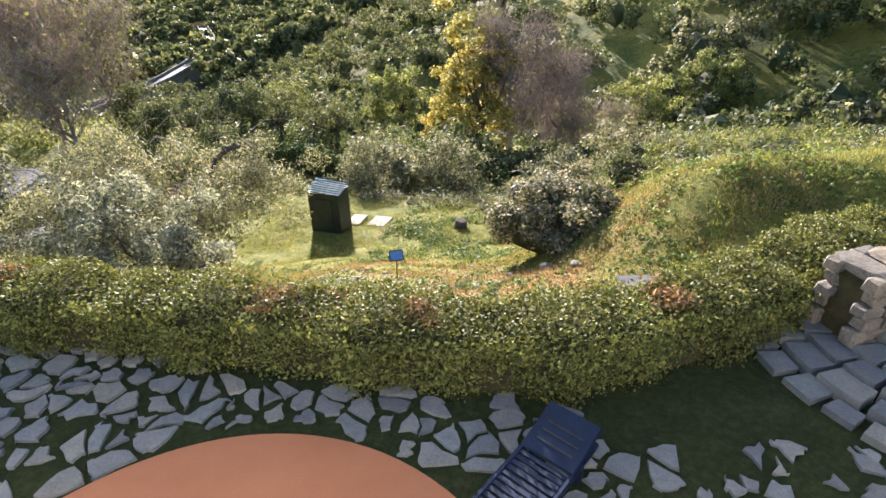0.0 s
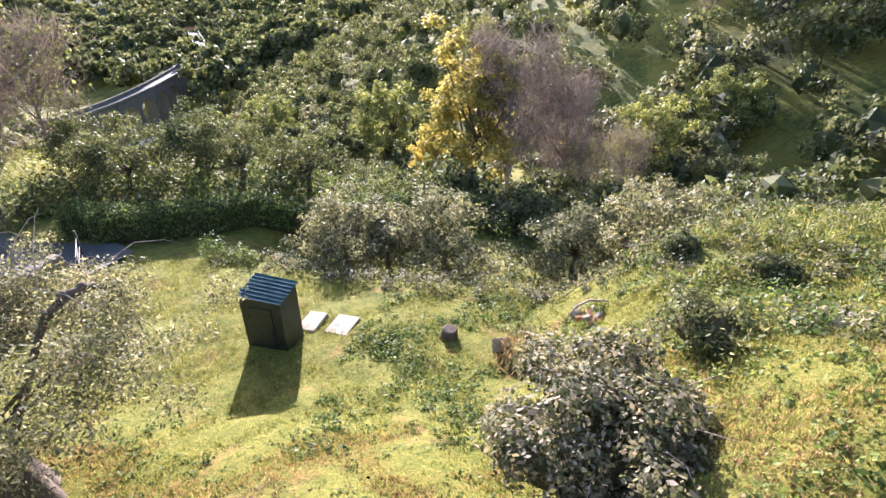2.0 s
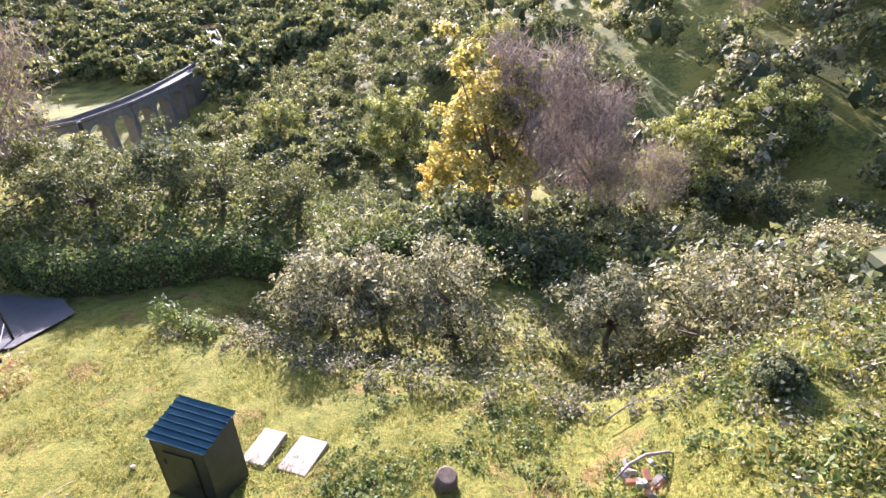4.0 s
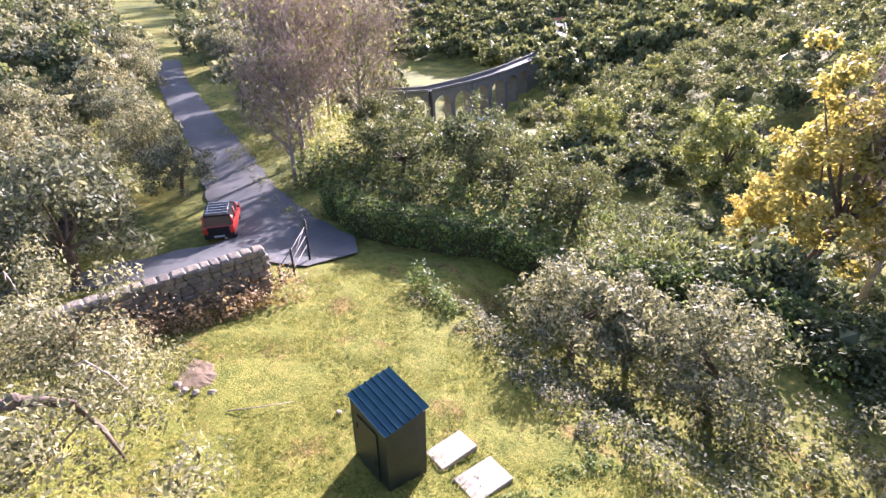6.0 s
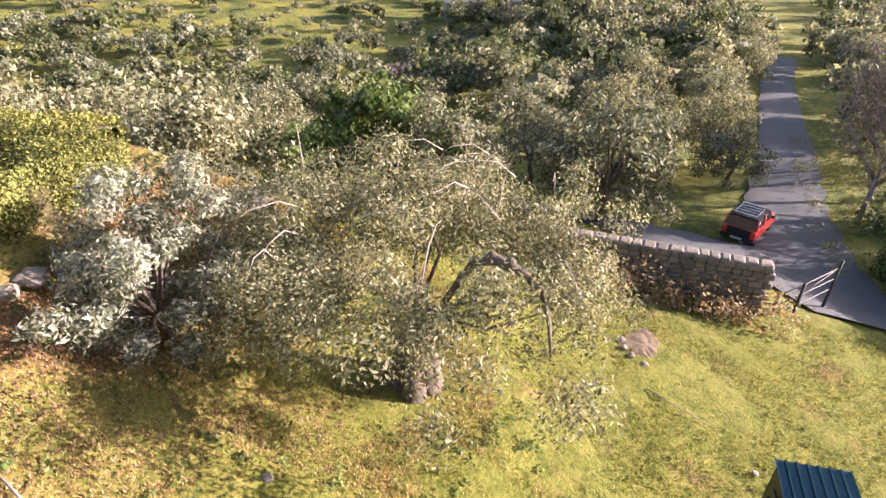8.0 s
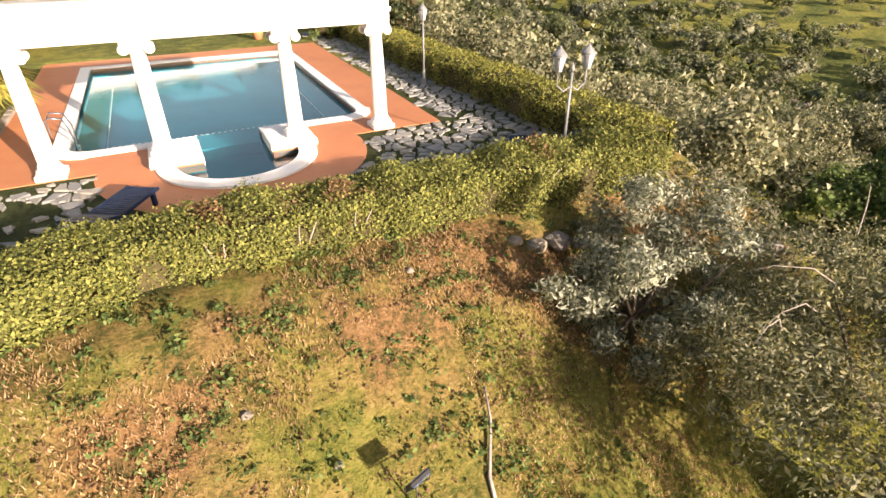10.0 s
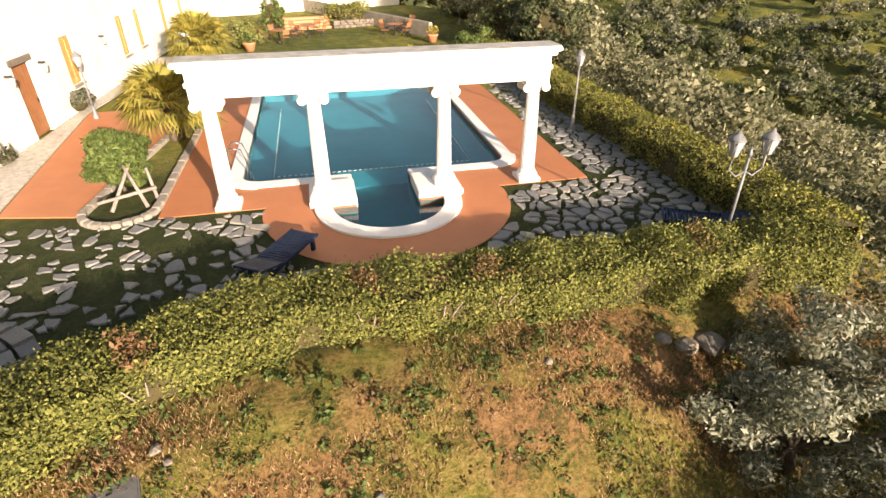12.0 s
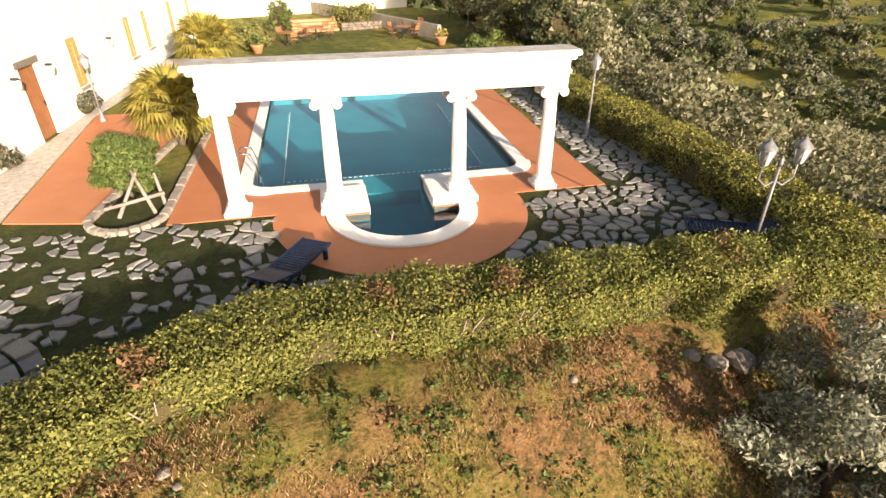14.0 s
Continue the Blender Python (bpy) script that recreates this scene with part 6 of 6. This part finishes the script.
undergrowth("reeds", "clump of tall yellow-green reeds behind the hedge", np.stack([-6 + 5 * rng.random(26), 41.5 + 2 * rng.random(26)], -1), 0.7, 2.9, LIME, 110, 0.5, 2.2, 0.12)
undergrowth("verge", "rough grass and shrubs along the lane", scatter(260, -40, -20, 30, 50, lambda x, y: (np.abs(y - 35.9 + 0.46 * (x + 26) * 1.0) < 1.6) & (x < -19)), 0.6, 0.7, GRASS, 70, 0.14, 0.8, 0.3)
undergrowth("thicket", "dense shrubs behind the lane hedge", scatter(300, -26, 12, 37, 50, lambda x, y: y > 37.5 + 0.22 * (x + 5).clip(-40, 0)), 1.3, 2.0, OAK, 90, 0.24)
undergrowth("thicket", "sunlit shrubs behind the lane hedge", scatter(150, -26, 12, 37, 50, lambda x, y: y > 37.5 + 0.22 * (x + 5).clip(-40, 0)), 1.2, 2.3, FIG, 90, 0.22)
undergrowth("thicket", "shrubs under the bare trees by the lane", scatter(170, -46, -22, 37, 62, lambda x, y: (y > 38.5 - 0.5 * (x + 26))), 1.3, 2.0, LIME, 90, 0.22)
undergrowth("weeds", "scrubby weeds on the hump behind the hedge corner", scatter(70, -13, -8.6, 8.6, 12.5, lambda x, y: y > 8.6), 0.5, 0.5, BRAMBLE, 80, 0.1)
undergrowth("weeds", "leafy weeds at the hedge's foot", scatter(520, -9, 5, 7.2, 13, lambda x, y: y < 10.5 + 1.6 * np.sin(x * 1.7)), 0.2, 0.14, FIG, 24, 0.07)
undergrowth("weeds", "low green tufts over the lawn", scatter(2600, -14, 10, 9, 29, lambda x, y: (y < edge_y(x)) & (np.sin(x * 1.1 - y * 0.8) + np.sin(y * 1.3 + x * 0.6) + 0.8 * np.sin(x * 4 + y * 3) > 0.2)), 0.16, 0.07, GRASS, 12, 0.06, 0.8, 0.4)
undergrowth("weeds", "brown fallen leaves and dead weeds on the bank", scatter(1500, -10, 6, 8, 15, lambda x, y: np.sin(x * 1.9 + y) + np.sin(y * 2.1 - x) > -0.6), 0.2, 0.05, RUSSET, 10, 0.05, 0.2, 0.7)
undergrowth("weeds", "small weeds scattered over the bank", scatter(700, -9, 9, 8.5, 18, lambda x, y: np.sin(x * 1.3 + y) + np.sin(y * 1.9 - x * 0.7) > -0.2), 0.18, 0.12, FIG, 18, 0.075)


def grass(name, label, n, x0, x1, y0, y1, keep, high, mat):
    """Tufts of blades standing on the lawn."""
    P = scatter(n, x0, x1, y0, y1, keep)
    k = np.repeat(np.arange(len(P)), 4)
    x = P[k, 0] + 0.05 * rng.normal(size=len(k))
    y = P[k, 1] + 0.05 * rng.normal(size=len(k))
    z = height(x, y)
    h = high * (0.4 + 0.9 * rng.random(len(k)))
    a = rng.random(len(k)) * 6.283
    w = 0.007 + 0.008 * rng.random(len(k))
    lean = rng.normal(size=(len(k), 2)) * 0.6 * h[:, None]
    V = np.stack([np.stack([x - w * np.cos(a), y - w * np.sin(a), z - 0.02], -1), np.stack([x + w * np.cos(a), y + w * np.sin(a), z - 0.02], -1), np.stack([x + lean[:, 0], y + lean[:, 1], z + h], -1)], 1).reshape(-1, 3)
    F = np.arange(len(V)).reshape(-1, 3)
    return tagged(part(name, quick_mesh(name, V, F, mat)), label, "grass", kind="stuff")


on_lawn = lambda x, y: (y < edge_y(x) + 0.3) & ((y > 13.2 + np.sin(x * 1.7)) | (x > 3.5)) & (np.sin(x * 0.9 + 1.4 * np.sin(y * 0.6)) + np.sin(y * 1.1 - x * 0.5) > -1.1)
grass("grass", "short sunlit yellow-green lawn grass", 46000, -15, 12, 9, 30.5, on_lawn, 0.07, GRASS)
grass("grass", "dry straw-coloured grass on the bank", 26000, -12, 8, 7.5, 17, lambda x, y: (y > 7.6) & (np.sin(x * 1.1 + y * 0.6) + np.sin(y * 1.5 - x) > -0.3), 0.055, DRY)
grass("grass", "long grass on the eastern slope", 18000, 3, 26, 9, 32, lambda x, y: y > 8, 0.13, GRASS)


# ---------------------------------------------------------------- flagstones
def clip_cell(poly, m, n):
    """The part of a polygon on the near side of the line through m with normal n."""
    out = []
    for i in range(len(poly)):
        p, q = poly[i], poly[(i + 1) % len(poly)]
        a, b = (p - m) @ n, (q - m) @ n
        if a <= 0:
            out.append(p)
        if a * b < 0:
            out.append(p + (q - p) * (a / (a - b)))
    return out


def flagstones():
    """Crazy paving round the red deck, with grass in the joints."""
    floor = tagged(new("flagstone_paving"), "irregular grey flagstones with grass between them", "paving", kind="structure")
    floor.matrix_basis = TERRACE
    g = np.random.default_rng(21)
    P = []
    for iu in range(-32, 41):
        for iv in range(-48, 24):
            P.append((iu * 0.38 + 0.14 * g.normal(), iv * 0.33 + 0.12 * g.normal()))
    P = np.array(P)

    def inside(u, v):
        if math.hypot(u, v - 0.6) < 3.22 or (-5.75 < u < 5.65 and v < 0.45):
            return False
        if v < 0.4 and u > 5.2:
            return False
        if u < -7.9 or (v < -0.2 and u > 0):
            return False
        lim = 5.4 if u < -6 else 5.0 if u < -2 else 4.6 if u < 3 else 4.4
        return v < lim and u < 9.5
    rest = bmesh.new()
    made = 0
    for k in range(len(P)):
        u, v = P[k]
        if not inside(u, v):
            continue
        sparse = u > 3.6
        if sparse and g.random() < (0.3 if u < 5 else 0.38):
            continue
        if not sparse and g.random() < 0.04:
            continue
        d = np.hypot(*(P - P[k]).T)
        cell = [P[k] + np.array(c) * 0.6 for c in ((-1, -1), (1, -1), (1, 1), (-1, 1))]
        for j in np.argsort(d)[1:13]:
            cell = clip_cell(cell, (P[k] + P[j]) / 2, P[j] - P[k])
        if len(cell) < 3:
            continue
        c = np.mean(cell, 0)
        gap = 0.05 + 0.05 * g.random() + (0.03 if sparse else 0)
        cell = [q + (c - q) * min(0.6, gap / max(0.12, np.hypot(*(q - c)))) for q in cell]
        cell = [q + 0.026 * g.normal(size=2) for a, b in zip(cell, cell[1:] + cell[:1]) for q in (a, a * 0.5 + b * 0.5 + (c - a * 0.5 - b * 0.5) * -0.04)]
        top = 0.016 + 0.012 * g.random()
        bm = prism([tuple(q - c) for q in cell], -0.04, top)
        for vv in bm.verts:
            if vv.co.z > 0:
                vv.co.z += 0.004 * g.normal()
                vv.co.x *= 0.95
                vv.co.y *= 0.95
        near = made < 300 and v > 0.2
        if near:
            o = part("flagstone", bm, FLAG, floor, "", Matrix.Translation((c[0], c[1], 0)))
            made += 1
        else:
            bmesh.ops.translate(bm, vec=(c[0], c[1], 0), verts=bm.verts[:])
            me = bpy.data.meshes.new("tmp")
            bm.to_mesh(me)
            bm.free()
            rest.from_mesh(me)
            bpy.data.meshes.remove(me)
    tagged(part("far_flagstones", rest, FLAG, floor), "flagstones farther along the pool", kind="stuff")


flagstones()


def oven_platform():
    """Stepped round platform of long stones before the barbecue."""
    t = tagged(new("stone_platform"), "curved stepped platform of pale flat stones", "platform")
    for ring, (r0, r1, z) in enumerate(((2.42, 2.8, 0.07), (2.02, 2.4, 0.14), (1.62, 2.0, 0.21), (1.22, 1.6, 0.28), (0.8, 1.2, 0.35))):
        a = 150.0
        while a < 262:
            step = (9 + 9 * rng.random()) * 2.2 / r1
            out = arc(0, 0, r1 + 0.04 * rng.normal(), a + 1.2, a + step - 1.2, 3) + arc(0, 0, r0 + 0.03 * rng.normal(), a + step - 1.2, a + 1.2, 3)
            part("step_stone", prism(out, -0.1, z + 0.03 * rng.random()), FLAG, t)
            a += step
    t.matrix_basis = pose(7.3, 6.7, 0, 0, 0, 0)


oven_platform()
